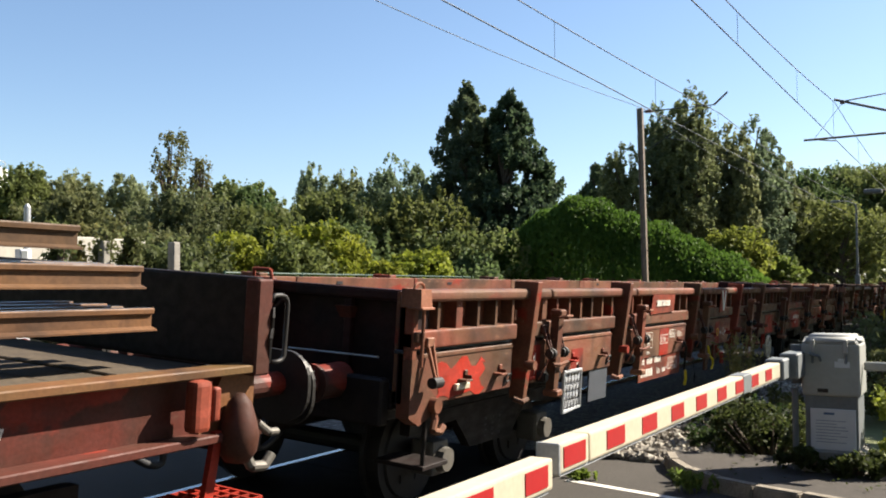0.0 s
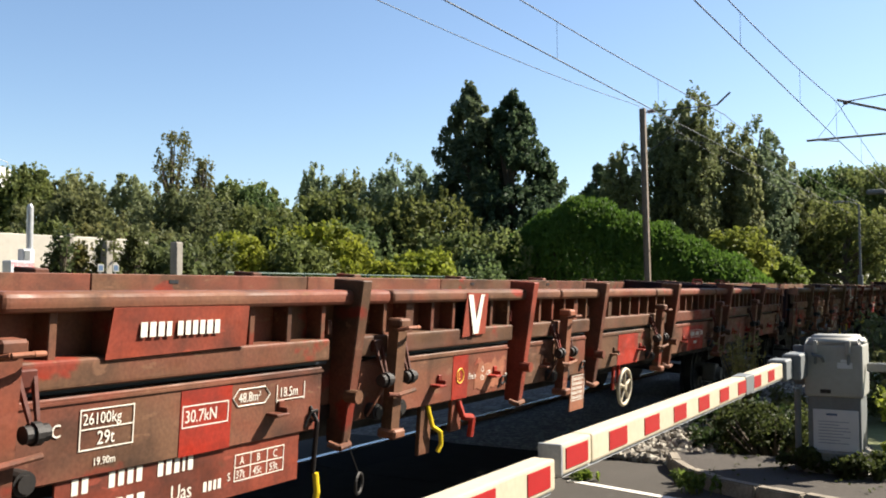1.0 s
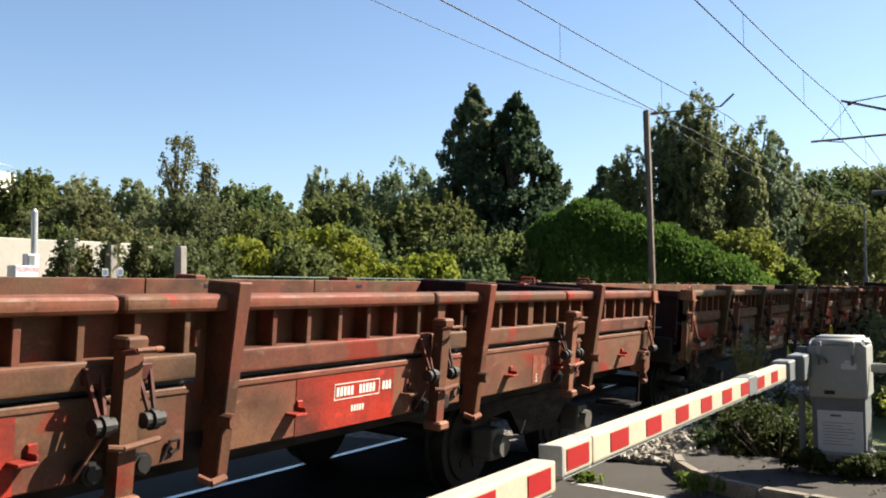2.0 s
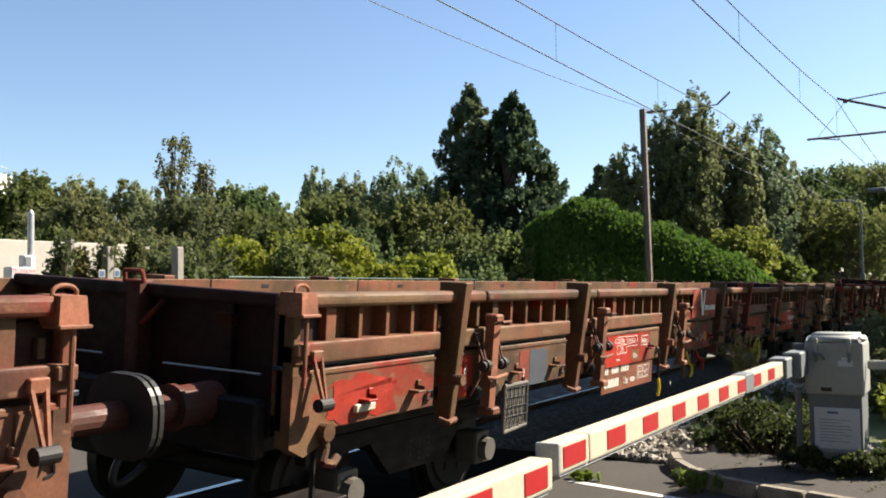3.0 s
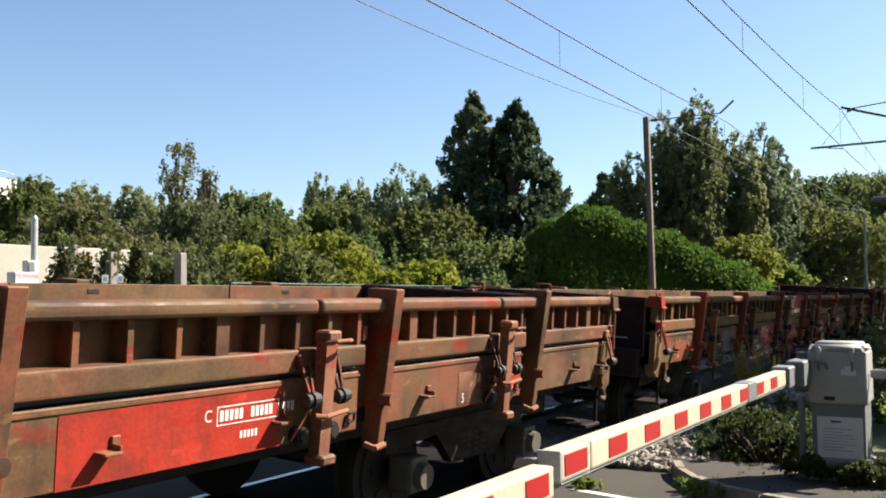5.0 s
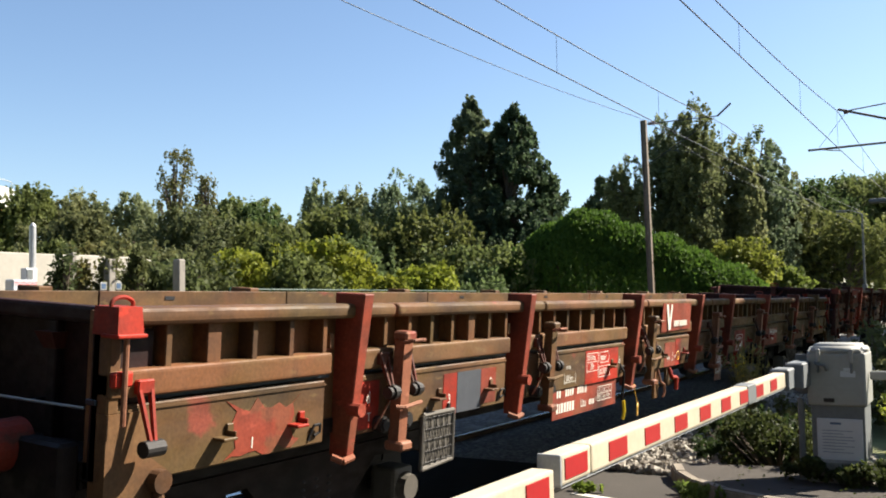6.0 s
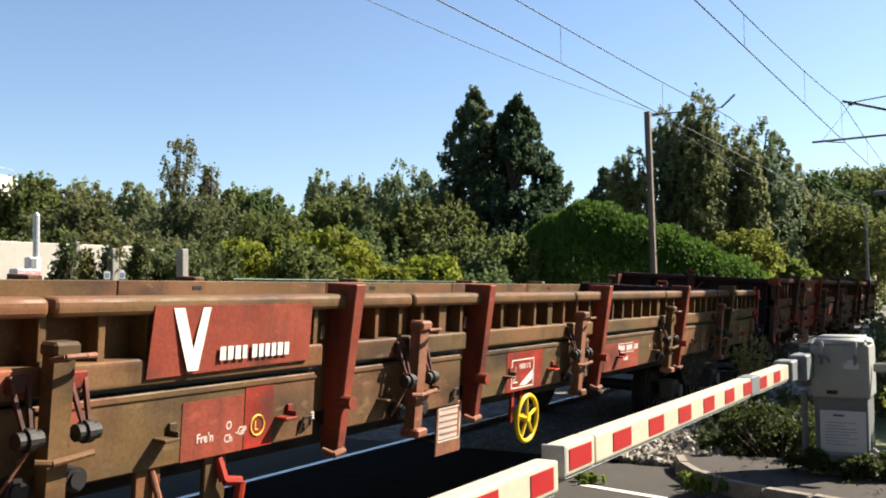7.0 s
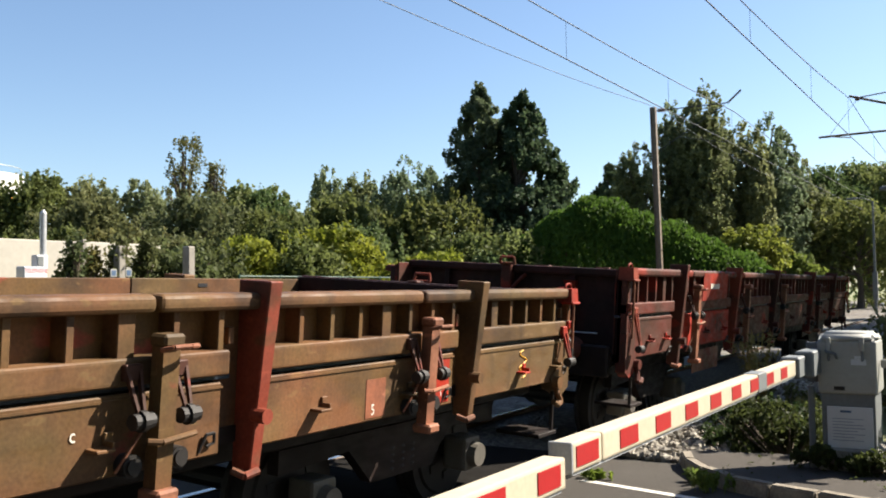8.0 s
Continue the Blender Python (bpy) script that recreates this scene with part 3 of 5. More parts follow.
def ballast_wagon(skin, label, red_bays, red_struts, seed, top=Z_TOP, length=18.92, struts=STRUTS, latches=LATCHES):
    rng = random.Random(seed)
    w = thing("ballast_wagon", label, "railway wagon", "wagons of the train")
    d = top - Z_TOP
    ends = (0.19, *struts, length - 0.15)
    y0, y1 = ends[0], ends[-1]
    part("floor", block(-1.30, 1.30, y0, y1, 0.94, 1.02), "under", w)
    part("side_wall", block(1.265, 1.29, y0, y1, 0.95, top - 0.02), skin, w)
    bm = block(-1.28, -1.255, y0, y1, 0.90, top - 0.075)
    far = part("side_wall", bm, skin, w)
    cuts = (y0, *latches, y1)
    for a, b in zip(cuts, cuts[1:]):
        part("top_rail", block(1.30, 1.425, a + 0.008, b - 0.008, Z_RAIL + d, top, 0.036, 4), skin, w)
        part("board", block(-1.255, -1.23, a + 0.006, b - 0.006, 1.35 + d, top - 0.055, 0.004), skin, far)
        part("top_rail", block(-1.425, -1.28, a + 0.008, b - 0.008, Z_RAIL + d - 0.08, top - 0.085, 0.03, 2), skin, w)
        part("slot", block(-1.235, -1.226, a + (b - a) * 0.3, a + (b - a) * 0.3 + 0.10, top - 0.125, top - 0.095), "rubber", far)
    for y in struts:
        part("far_strut", block(-1.50, -1.26, y - 0.06, y + 0.06, 0.74, top - 0.025, 0.008), skin, w)
    panels = [side_bay(w, i, a, b, skin, rng, red_bays.get(i), top) for i, (a, b) in enumerate(zip(ends, ends[1:]))]
    for i, y in enumerate(struts):
        strut(w, y, "red_worn" if i in red_struts else skin, top)
    for i, y in enumerate(latches):
        latch(w, y, "latch" if rng.random() < 0.6 else skin, top)
    for y, way in ((y0, -1), (y1, 1)):
        inset = y - way * 0.28
        e0, e1 = sorted((inset, inset - way * 0.05))
        # end parts take the paint that is darkened for shade
        ew = part("end_wall", block(-1.255, 1.262, e0, e1, 0.92, top - 0.03, 0.006), "end_shade", w, "maroon end wall set back between the sides, shade in its colour")
        part("end_rail", block(-1.25, 1.26, min(inset, inset + way * 0.06), max(inset, inset + way * 0.06), top - 0.10, top - 0.02, 0.02, 2), "end_shade", ew)
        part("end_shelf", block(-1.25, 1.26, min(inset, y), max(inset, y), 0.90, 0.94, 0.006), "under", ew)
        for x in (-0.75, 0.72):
            part("rib", block(x - 0.03, x + 0.03, min(inset, inset + way * 0.05), max(inset, inset + way * 0.05), 0.95, top - 0.10, 0.006), "end_shade", ew)
        post = part("end_post", block(-0.055, 0.055, min(inset, inset + way * 0.12), max(inset, inset + way * 0.12), 0.90, top - 0.005, 0.01), "wagon_d", w, "upright maroon post in the middle of the end")
        part("brace", rods([(0.06, inset + way * 0.09, 1.40 + d), (0.20, inset + way * 0.05, 1.55 + d)], 0.018), "wagon_d", post)
        part("loop", rods([(-0.06, inset + way * 0.13, top - 0.01), (-0.05, inset + way * 0.14, top + 0.055), (0.10, inset + way * 0.14, top + 0.055), (0.11, inset + way * 0.13, top - 0.01), (-0.06, inset + way * 0.13, top - 0.01)], 0.013), "red_worn", post)
        for x in (0.27, -1.03):
            part("handrail", rods([(x, inset + way * 0.10, 1.185), (x + 0.76, inset + way * 0.10, 1.195)], 0.007), "galv", w)
            part("handrail_foot", rods([(x + 0.38, inset, 1.19), (x + 0.38, inset + way * 0.10, 1.19)], 0.010), "under", w)
        part("lamp_bracket", hexa([(0.66, inset, 1.43 + d), (0.75, inset, 1.43 + d), (0.75, inset + way * 0.05, 1.43 + d), (0.66, inset + way * 0.05, 1.43 + d),
                                   (0.64, inset, 1.51 + d), (0.77, inset, 1.51 + d), (0.77, inset + way * 0.09, 1.51 + d), (0.64, inset + way * 0.09, 1.51 + d)]), "wagon_d", w, "small steel tail-lamp bracket")
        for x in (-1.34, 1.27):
            part("corner_return", block(x, x + 0.07, min(y, inset), max(y, inset), 0.94, top - 0.10, 0.006), "end_shade", w)
        part("corner_post", block(1.29, 1.395, min(y, y - way * 0.06), max(y, y - way * 0.06), 1.22, top - 0.10, 0.008), skin, w)
        paint = {1: "latch", 2: "latch", 3: "red"}.get(seed, "red_worn")
        lo, hi = sorted((y - way * 0.12, y + way * 0.015))
        cl = part("corner_latch", hexa([(1.30, lo, top - 0.115), (1.455, lo, top - 0.115), (1.455, hi, top - 0.115), (1.30, hi, top - 0.115),
                                        (1.30, lo + 0.008, top + 0.002), (1.445, lo + 0.008, top + 0.002), (1.445, hi - 0.008, top + 0.002), (1.30, hi - 0.008, top + 0.002)]), paint, w, "sun-bleached corner latch box")
        part("loop", bent_loop(1.39, y - way * 0.055, top - 0.005, 0.055, 0.045, 0.009), paint, cl)
        part("lip", block(1.36, 1.47, lo - 0.008, hi + 0.008, top - 0.125, top - 0.108, 0.004), paint, cl)
        part("tie_rod", rods([(1.44, y - way * 0.045, top - 0.11), (1.44, y - way * 0.045, 1.18)], 0.012), "latch", cl)
        part("keeper", block(1.395, 1.43, y - way * 0.05 - 0.05, y - way * 0.05 + 0.05, 1.335 + d * 0.6, 1.40 + d * 0.6, 0.008), paint, cl)
        c = y - way * 0.17
        bm = bmesh.new()
        for e in (-1, 1):
            bar = hexa([(1.475, c + e * 0.010 - 0.007, 1.09), (1.495, c + e * 0.010 - 0.007, 1.09), (1.495, c + e * 0.010 + 0.007, 1.09), (1.475, c + e * 0.010 + 0.007, 1.09),
                        (1.40, c + e * 0.034 - 0.008, 1.345 + d * 0.6), (1.425, c + e * 0.034 - 0.008, 1.345 + d * 0.6), (1.425, c + e * 0.034 + 0.008, 1.345 + d * 0.6), (1.40, c + e * 0.034 + 0.008, 1.345 + d * 0.6)])
            me = bpy.data.meshes.new("tmp")
            bar.to_mesh(me)
            bm.from_mesh(me)
            bar.free()
            bpy.data.meshes.remove(me)
        slab(bm, 1.39, 1.432, c - 0.045, c + 0.045, 1.30 + d * 0.6, 1.36 + d * 0.6, 0.006)
        br = part("bracket", bm, paint, w, "forked corner bracket")
        roll = rod(bmesh.new(), (1.48, c - 0.05, 1.08), (1.48, c + 0.05, 1.08), 0.036, n=14)
        part("roller", roll, "steel", br, "dark greasy roller")
        cy = lambda v: y - way * v
        foot = prism([(cy(0.0), 1.225), (cy(0.24), 1.225), (cy(0.24), 1.02), (cy(0.34), 0.95), (cy(0.30), 0.86), (cy(0.12), 0.80), (cy(0.0), 0.86)], 1.30, 1.398)
        part("corner_plate", foot, skin, w, "deep corner plate below the side rail")
        hk = rods([(1.40, cy(0.27), 0.93), (1.43, cy(0.27), 0.83), (1.44, cy(0.23), 0.765), (1.45, cy(0.30), 0.745), (1.44, cy(0.36), 0.775)], 0.024, 8)
        rod(hk, (1.34, cy(0.27), 0.92), (1.45, cy(0.27), 0.92), 0.05, n=16)
        part("tow_hook", hk, skin, w, "forged rope hook below the corner")
        end_gear(w, y, way, 0.61 if way < 0 else 0.71)
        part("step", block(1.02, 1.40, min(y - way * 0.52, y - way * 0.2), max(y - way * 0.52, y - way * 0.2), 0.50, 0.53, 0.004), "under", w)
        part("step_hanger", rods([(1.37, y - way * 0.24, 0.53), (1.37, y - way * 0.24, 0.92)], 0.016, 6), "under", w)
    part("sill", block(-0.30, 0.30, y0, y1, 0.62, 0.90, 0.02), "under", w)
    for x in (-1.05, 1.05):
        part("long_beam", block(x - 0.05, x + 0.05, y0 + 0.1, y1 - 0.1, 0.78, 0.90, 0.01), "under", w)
    for y in (2.02, length - 2.05):
        bogie(w, y)
    return w, panels


FACE = 1.3875


def hex_sign(y0, y1, z0, z1, parent):
    """A six-cornered painted frame."""
    c, k = (z0 + z1) / 2, 0.035
    pts = [(y0, c), (y0 + k, z1), (y1 - k, z1), (y1, c), (y1 - k, z0), (y0 + k, z0)]
    bm = bmesh.new()
    for (ay, az), (by, bz) in zip(pts, pts[1:] + pts[:1]):
        rod(bm, (FACE, ay, az), (FACE, by, bz), 0.0032, n=5)
    part("frame_marking", bm, "white", parent)


def data_block(panel, y, z):
    """The painted weights of a wagon."""
    x = FACE + 0.001
    bars(outline(y, y + 0.27, z, z + 0.165) + [(y, y + 0.27, z + 0.082, z + 0.087)], x, panel, name="frame_marking")
    letters("26100kg", 0.066, x, y + 0.012, z + 0.102, panel)
    letters("29t", 0.078, x, y + 0.085, z + 0.018, panel)


def rate_table(plate, y, z, x):
    bars(outline(y, y + 0.36, z, z + 0.13) + [(y + 0.11, y + 0.115, z, z + 0.13), (y + 0.23, y + 0.235, z, z + 0.13), (y, y + 0.36, z + 0.064, z + 0.069)], x, plate, name="frame_marking")
    for k, (a, b) in enumerate((("A", "37t"), ("B", "45t"), ("C", "53t"))):
        letters(a, 0.055, x, y + 0.035 + 0.12 * k, z + 0.078, plate)
        letters(b, 0.055, x, y + 0.012 + 0.12 * k, z + 0.014, plate)
    letters("S", 0.055, x, y - 0.045, z + 0.012, plate)


def hung_plate(w, name, y0, y1, z0, z1, paint, label):
    pl = part(name, block(1.36, 1.372, y0, y1, z0, z1, 0.004), paint, w, label)
    for y in (y0 + 0.06, y1 - 0.06):
        part("hanger", block(1.345, 1.36, y - 0.015, y + 0.015, z1 - 0.03, 0.99), "under", pl)
    return pl


def patch(panel, y0, y1, z0, z1, paint, name="red_patch", lift=0.0):
    part(name, block(FACE - 0.002, FACE + 0.0005 + lift, y0, y1, z0, z1), paint, panel)


def ragged(panel, y0, y1, z0, z1, paint, seed):
    """A worn field of paint with an uneven outline."""
    g = random.Random(seed)
    pts = []
    for k in range(11):
        pts.append((y0 + (y1 - y0) * k / 10, z0 + g.uniform(0, 0.16) * (z1 - z0)))
    for k in range(1, 5):
        pts.append((y1 - g.uniform(0, 0.16) * (y1 - y0), z0 + (z1 - z0) * k / 5))
    for k in range(11):
        pts.append((y1 - (y1 - y0) * k / 10, z1 - g.uniform(0, 0.30) * (z1 - z0)))
    for k in range(1, 5):
        pts.append((y0 + g.uniform(0, 0.16) * (y1 - y0), z1 - (z1 - z0) * k / 5))
    part("paint_field", prism(pts, FACE - 0.002, FACE + 0.0005), paint, panel)


def white_v(y0, y1, z0, z1, sheet_part, x):
    u = (y1 - y0) / 0.21
    pts = [(0.0, z1), (0.06, z1), (0.118, z0 + 0.34 * (z1 - z0)), (0.165, z1), (0.21, z1), (0.150, z0), (0.090, z0)]
    part("v_marking", prism([(y0 + u * a, b) for a, b in pts], x, x + 0.0012), "white", sheet_part)


def nameplate(w, y0, y1, z0, z1, paint, v=None, text=None):
    """A thin dented sheet riveted over the openings; v and text give the stretch of its white mark and its bars."""
    sh = part("sheet_plate", hexa([(1.408, y0, z0), (1.416, y0, z0), (1.420, y1, z0 + 0.015), (1.408, y1, z0 + 0.015),
                                   (1.42, y0 + 0.02, z1), (1.430, y0 + 0.02, z1), (1.430, y1, z1 - 0.006), (1.42, y1, z1 - 0.006)]), paint, w, "dented red sheet plate over the openings")
    x = 1.4312
    if text is not None:
        a, b, z = text
        q = (1, .95, .95, .8, 0, .9, .85, .85, .85, 1, .9)
        u = (b - a) / sum(0.6 if c == 0 else c + 0.38 for c in q)
        at, rects = a, []
        for c in q:
            if c:
                rects.append((at, at + u * c, z, z + 0.062))
                at += u * (c + 0.38)
            else:
                at += 0.6 * u
        bars(rects, x, sh)
    if v is not None:
        white_v(*v, z0 + 0.02, z1 - 0.012, sh, x)
    return sh


def document_holder(w, frame_paint, sheet_paint, label):
    """A hanging pocket: a bent bar frame, a pale sheet and crossed wires."""
    y0, y1, z0, z1 = 2.62, 3.00, 0.615, 0.955
    fr = part("document_holder", rods([(1.40, y0, z0), (1.40, y1, z0 + 0.02), (1.40, y1, z1), (1.40, y0, z1), (1.40, y0, z0)], 0.016, 8), frame_paint, w, label)
    part("sheet", block(1.392, 1.400, y0, y1, z0 + 0.01, z1), sheet_paint, fr)
    bm = bmesh.new()
    for k in range(5):
        u = 0.07 * k
        rod(bm, (1.408, y0 + 0.02 + u, z0 + 0.02), (1.408, min(y1, y0 + 0.10 + u), z1), 0.003, n=5)
        rod(bm, (1.408, y0 + 0.10 + u * 0.95, z0 + 0.02), (1.408, y0 + u, z1), 0.003, n=5)
        rod(bm, (1.408, y0, z0 + 0.04 + u), (1.408, y1, z0 + 0.04 + u), 0.003, n=5)
    part("wire_mesh", bm, "steel", fr)
    for y in (y0 + 0.05, y1 - 0.05):
        part("hanger", block(1.388, 1.40, y - 0.015, y + 0.015, z1, 1.0), "under", fr)


def dress(w, panels, kind):
    """Markings, plates and small gear that set each wagon apart."""
    x1 = FACE + 0.0015
    low, high = Z_LOW + 0.004, Z_LOW1 - 0.036
    # narrow red fields with a letter beside the outer struts
    for y, p in ((1.94, panels[1]), (16.66, panels[7])):
        patch(p, y, y + 0.20, low + 0.02, high, "red")
        letters("d", 0.10, x1, y + 0.07, 1.09, p)
        letters("T", 0.075, x1, y + 0.085, 0.985, p)
    # second bay: square patch, digit, hanging pocket
    p = panels[1]
    if kind == 1:
        document_holder(w, "galv", "plate", "white wire-meshed document pocket hanging below")
        hung_plate(w, "mud_flap", 3.28, 3.74, 0.63, 0.955, "grey", "plain dark grey flap hanging below the side")
        patch(p, 2.80, 3.06, low, 1.14, "red")
        letters("3", 0.085, x1, 2.92, 1.00, p)
    else:
        document_holder(w, "cast", "cast", "dirty wire-meshed document pocket hanging below")
        patch(p, 3.06, 3.39, low, 1.195, "grey", "grey_patch", 0.0006)
        patch(p, 2.88, 3.055, low, 1.195, "red" if kind == 3 else "red_worn")
        letters("3", 0.085, x1, 2.94, 1.00, p)
        if kind == 3:
            patch(p, 3.395, 3.62, 0.95, 1.195, "red_worn")
            letters("c", 0.10, x1, 3.52, 1.08, p)
    # first bay
    p = panels[0]
    if kind == 3:
        ragged(p, 0.88, 1.42, low, high, "red_worn", 3)
        letters("I", 0.08, x1, 1.06, 0.97, p)
    else:
        ragged(p, 0.50, 1.20, low, high - 0.01, "red", kind)
        part("card_clip", block(1.39, 1.42, 0.74, 0.93, 0.985, 1.03, 0.006), "boom_white", p, "cream card in a clip")
    # third bay: weights and number plate
    p = panels[2]
    if kind == 1:
        patch(p, 5.30, 5.62, low, high, "red")
        data_block(p, 4.77, 1.03)
        letters("19.90m", 0.045, x1, 4.84, 0.965, p)
        letters("C", 0.075, x1, 4.64, 1.10, p)
        bars(outline(5.31, 5.60, 1.05, 1.15), x1, p, name="frame_marking")
        letters("30.7kN", 0.080, x1, 5.325, 1.073, p)
        hex_sign(5.63, 5.89, 1.11, 1.19, p)
        letters("48.8m\u00b2", 0.066, x1, 5.665, 1.127, p)
        letters("18.5m", 0.070, x1, 5.96, 1.125, p)
        bars([(5.94, 6.16, 1.108, 1.113), (5.94, 5.945, 1.10, 1.19), (6.155, 6.16, 1.10, 1.19)], x1, p, name="frame_marking")
    elif kind == 2:
        patch(p, 4.66, 6.00, low, high, "red")
        data_block(p, 5.02, 1.035)
        letters("19.90m", 0.045, x1, 5.00, 0.965, p)
        bars(outline(5.31, 5.60, 1.095, 1.195), x1, p, name="frame_marking")
        letters("30.7kN", 0.080, x1, 5.325, 1.118, p)
        hex_sign(5.70, 5.97, 1.085, 1.18, p)
        letters("48 8m\u00b2", 0.075, x1, 5.735, 1.105, p)
        letters("C", 0.07, x1, 4.95, 1.14, p)
        patch(p, 5.45, 5.66, 0.945, 1.055, "wagon_c", "bare_patch", 0.0006)
        letters("18.5m", 0.065, x1 + 0.0005, 5.47, 0.975, p)
    else:
        patch(p, 5.33, 6.14, low, high, "red")
        data_block(p, 5.36, 1.03)
        hex_sign(5.65, 5.91, 1.095, 1.19, p)
        letters("48.8m\u00b2", 0.066, x1, 5.68, 1.115, p)
        bars(outline(5.64, 5.93, 0.965, 1.065), x1, p, name="frame_marking")
        letters("30.7kN", 0.080, x1, 5.655, 0.988, p)
        letters("19.90m", 0.042, x1, 4.90, 1.085, p)
        letters("18.5m", 0.072, x1, 4.90, 0.985, p)
        bars([(4.87, 5.11, 0.972, 0.977), (4.87, 4.875, 0.96, 1.05), (5.105, 5.11, 0.96, 1.05)], x1, p, name="frame_marking")
        letters("b", 0.09, x1, 6.16, 1.06, p)
    pl = hung_plate(w, "number_plate", 4.68, 6.16, 0.675, 0.945, {1: "red_worn", 2: "wagon_b", 3: "red_worn"}[kind], "red plate with white markings hanging below the side")
    px = 1.3735
    bars(word(4.76, 0.855, 0.066, [1] * 2, 0.018, 0.45), px, pl)
    bars(word(4.94, 0.855, 0.066, [1] * 4, 0.018, 0.45), px, pl)
    bars(word(5.20, 0.855, 0.066, [1] * 3 + [0.5, 1], 0.018, 0.45), px, pl)
    bars(word(4.76, 0.725, 0.080, [0.9, 0.5, 1, 1, 1, 0.9, 1], 0.020, 0.5), px, pl)
    letters("Uas", 0.10, px, 5.28, 0.73, pl)
    bars(word(5.48, 0.735, 0.045, [1, 1, 0.8, 1], 0.012, 0.45), px, pl)
    rate_table(pl, 5.68, 0.745, px)
    lv = part("lever", rods([(1.42, 6.25, 0.70), (1.43, 6.26, 0.60), (1.42, 6.25, 0.52)], 0.017), "yellow", w, "yellow painted lever")
    part("stem", rods([(1.38, 6.22, 1.05), (1.42, 6.24, 0.97), (1.41, 6.24, 0.70)], 0.013), "under", lv)
    bm = rods([(1.43, 6.50, 0.84), (1.43, 6.63, 0.64)], 0.004, 5)
    ring(bm, (1.43, 6.64, 0.575), (1, 0.3, 0), 0.058, 0.010, 18, 6)
    part("pull_ring", bm, "orange" if kind == 3 else "steel", w)
    # fourth bay: sheet plates with white marks, brake writing
    if kind == 1:
        nameplate(w, 4.85, 5.66, 1.39, 1.60, "red_worn", None, (5.01, 5.48, 1.475))
        nameplate(w, 7.77, 8.09, 1.345, 1.645, "red_worn", (7.80, 8.03))
        patch(panels[3], 7.72, 7.93, low, high, "red")
        disc = (7.82, 1.08)
        ragged(panels[3], 8.02, 8.52, 0.94, 1.20, "latch", 6)
    else:
        if kind == 2:
            nameplate(w, 7.44, 8.49, 1.315, 1.652, "red_worn", (7.73, 7.97), (7.97, 8.44, 1.395))
            disc = (8.17, 1.065)
            patch(panels[3], 8.08, 8.31, low, high, "red")
            ragged(panels[3], 7.20, 8.075, low, 1.16, "red_worn", 5)
        else:
            nameplate(w, 7.36, 8.42, 1.315, 1.625, "red_worn", (7.48, 7.70), (7.77, 8.26, 1.37))
            disc = (8.09, 1.03)
            patch(panels[3], 8.00, 8.20, low, high, "red")
            patch(panels[3], 7.60, 7.99, low, high - 0.03, "red_worn")
    p = panels[3]
    bm = ring(bmesh.new(), (x1, *disc), (1, 0, 0), 0.048, 0.005, 22, 5)
    part("ring_marking", bm, "orange", p)
    letters("L", 0.065, x1, disc[0] - 0.02, disc[1] - 0.022, p, "orange")
    y, z = disc[0] - 0.40, disc[1] - 0.05
    if kind == 1:
        y += 0.52
    letters("Fre'n", 0.062, x1, y, z + 0.015, p)
    letters("O", 0.055, x1, y + 0.185, z + 0.055, p)
    letters("Ch", 0.055, x1, y + 0.175, z - 0.005, p)
    letters("-GP", 0.055, x1, y + 0.25, z + 0.02, p)
    letters("a", 0.085, x1, 8.50, 1.01, p)
    tap = part("brake_tap", rods([(1.36, 7.46, 0.92), (1.39, 7.49, 0.78), (1.41, 7.56, 0.74), (1.41, 7.58, 0.66), (1.40, 7.55, 0.61)], 0.015), "yellow" if kind != 3 else "latch", w, "painted brake changeover handle")
    part("stay", block(1.33, 1.36, 7.38, 7.52, 0.60, 0.95, 0.006), skin_of(kind), tap)
    tap = part("brake_tap", rods([(1.36, 7.86, 0.90), (1.40, 7.87, 0.80), (1.43, 7.95, 0.79), (1.43, 7.93, 0.66)], 0.024), "red", w, "red brake tap handle")
    part("stay", block(1.33, 1.36, 7.78, 7.92, 0.70, 0.95, 0.006), skin_of(kind), tap)
    # fifth bay: hanging load table
    if kind != 2:
        pl = hung_plate(w, "load_table", 9.82, 10.14, 0.60, 0.94, "latch", "small red load table plate with white grid")
        g = outline(9.84, 10.12, 0.69, 0.91, 0.006)
        for k in range(5):
            g += word(9.855, 0.705 + 0.040 * k, 0.026, [0.9] * 9, 0.012)
        bars(g, px, pl, name="grid_marking")
    else:
        part("red_field", block(1.2895, 1.2925, 9.55, 10.18, Z_MID1 + 0.002, Z_RAIL - 0.002), "red", w)
        part("red_field", block(1.404, 1.4066, 9.56, 10.10, Z_MID + 0.06, Z_MID1 - 0.02), "red_worn", w)
        part("red_field", block(1.404, 1.4066, 10.42, 10.60, Z_MID + 0.02, Z_MID1 - 0.02), "red", w)
    # sixth bay: slope sign and hand wheel
    p = panels[5]
    if kind == 2:
        patch(p, 10.58, 11.46, low, high, "red")
        bars(outline(11.00, 11.33, 0.965, 1.175, 0.005), x1, p, "wagon_a", "frame_marking")
        part("slope_sign", prism([(11.10, 1.04), (11.27, 1.12), (11.27, 1.085), (11.10, 1.005)], FACE, FACE + 0.0022), "rubber", p)
        part("slope_sign", prism([(11.10, 0.995), (11.27, 1.065), (11.27, 0.995)], FACE, FACE + 0.0022), "rubber", p)
    elif kind == 3:
        patch(p, 10.76, 11.37, low, high, "red")
        bars(outline(10.84, 11.22, 0.945, 1.16, 0.008), x1, p, name="frame_marking")
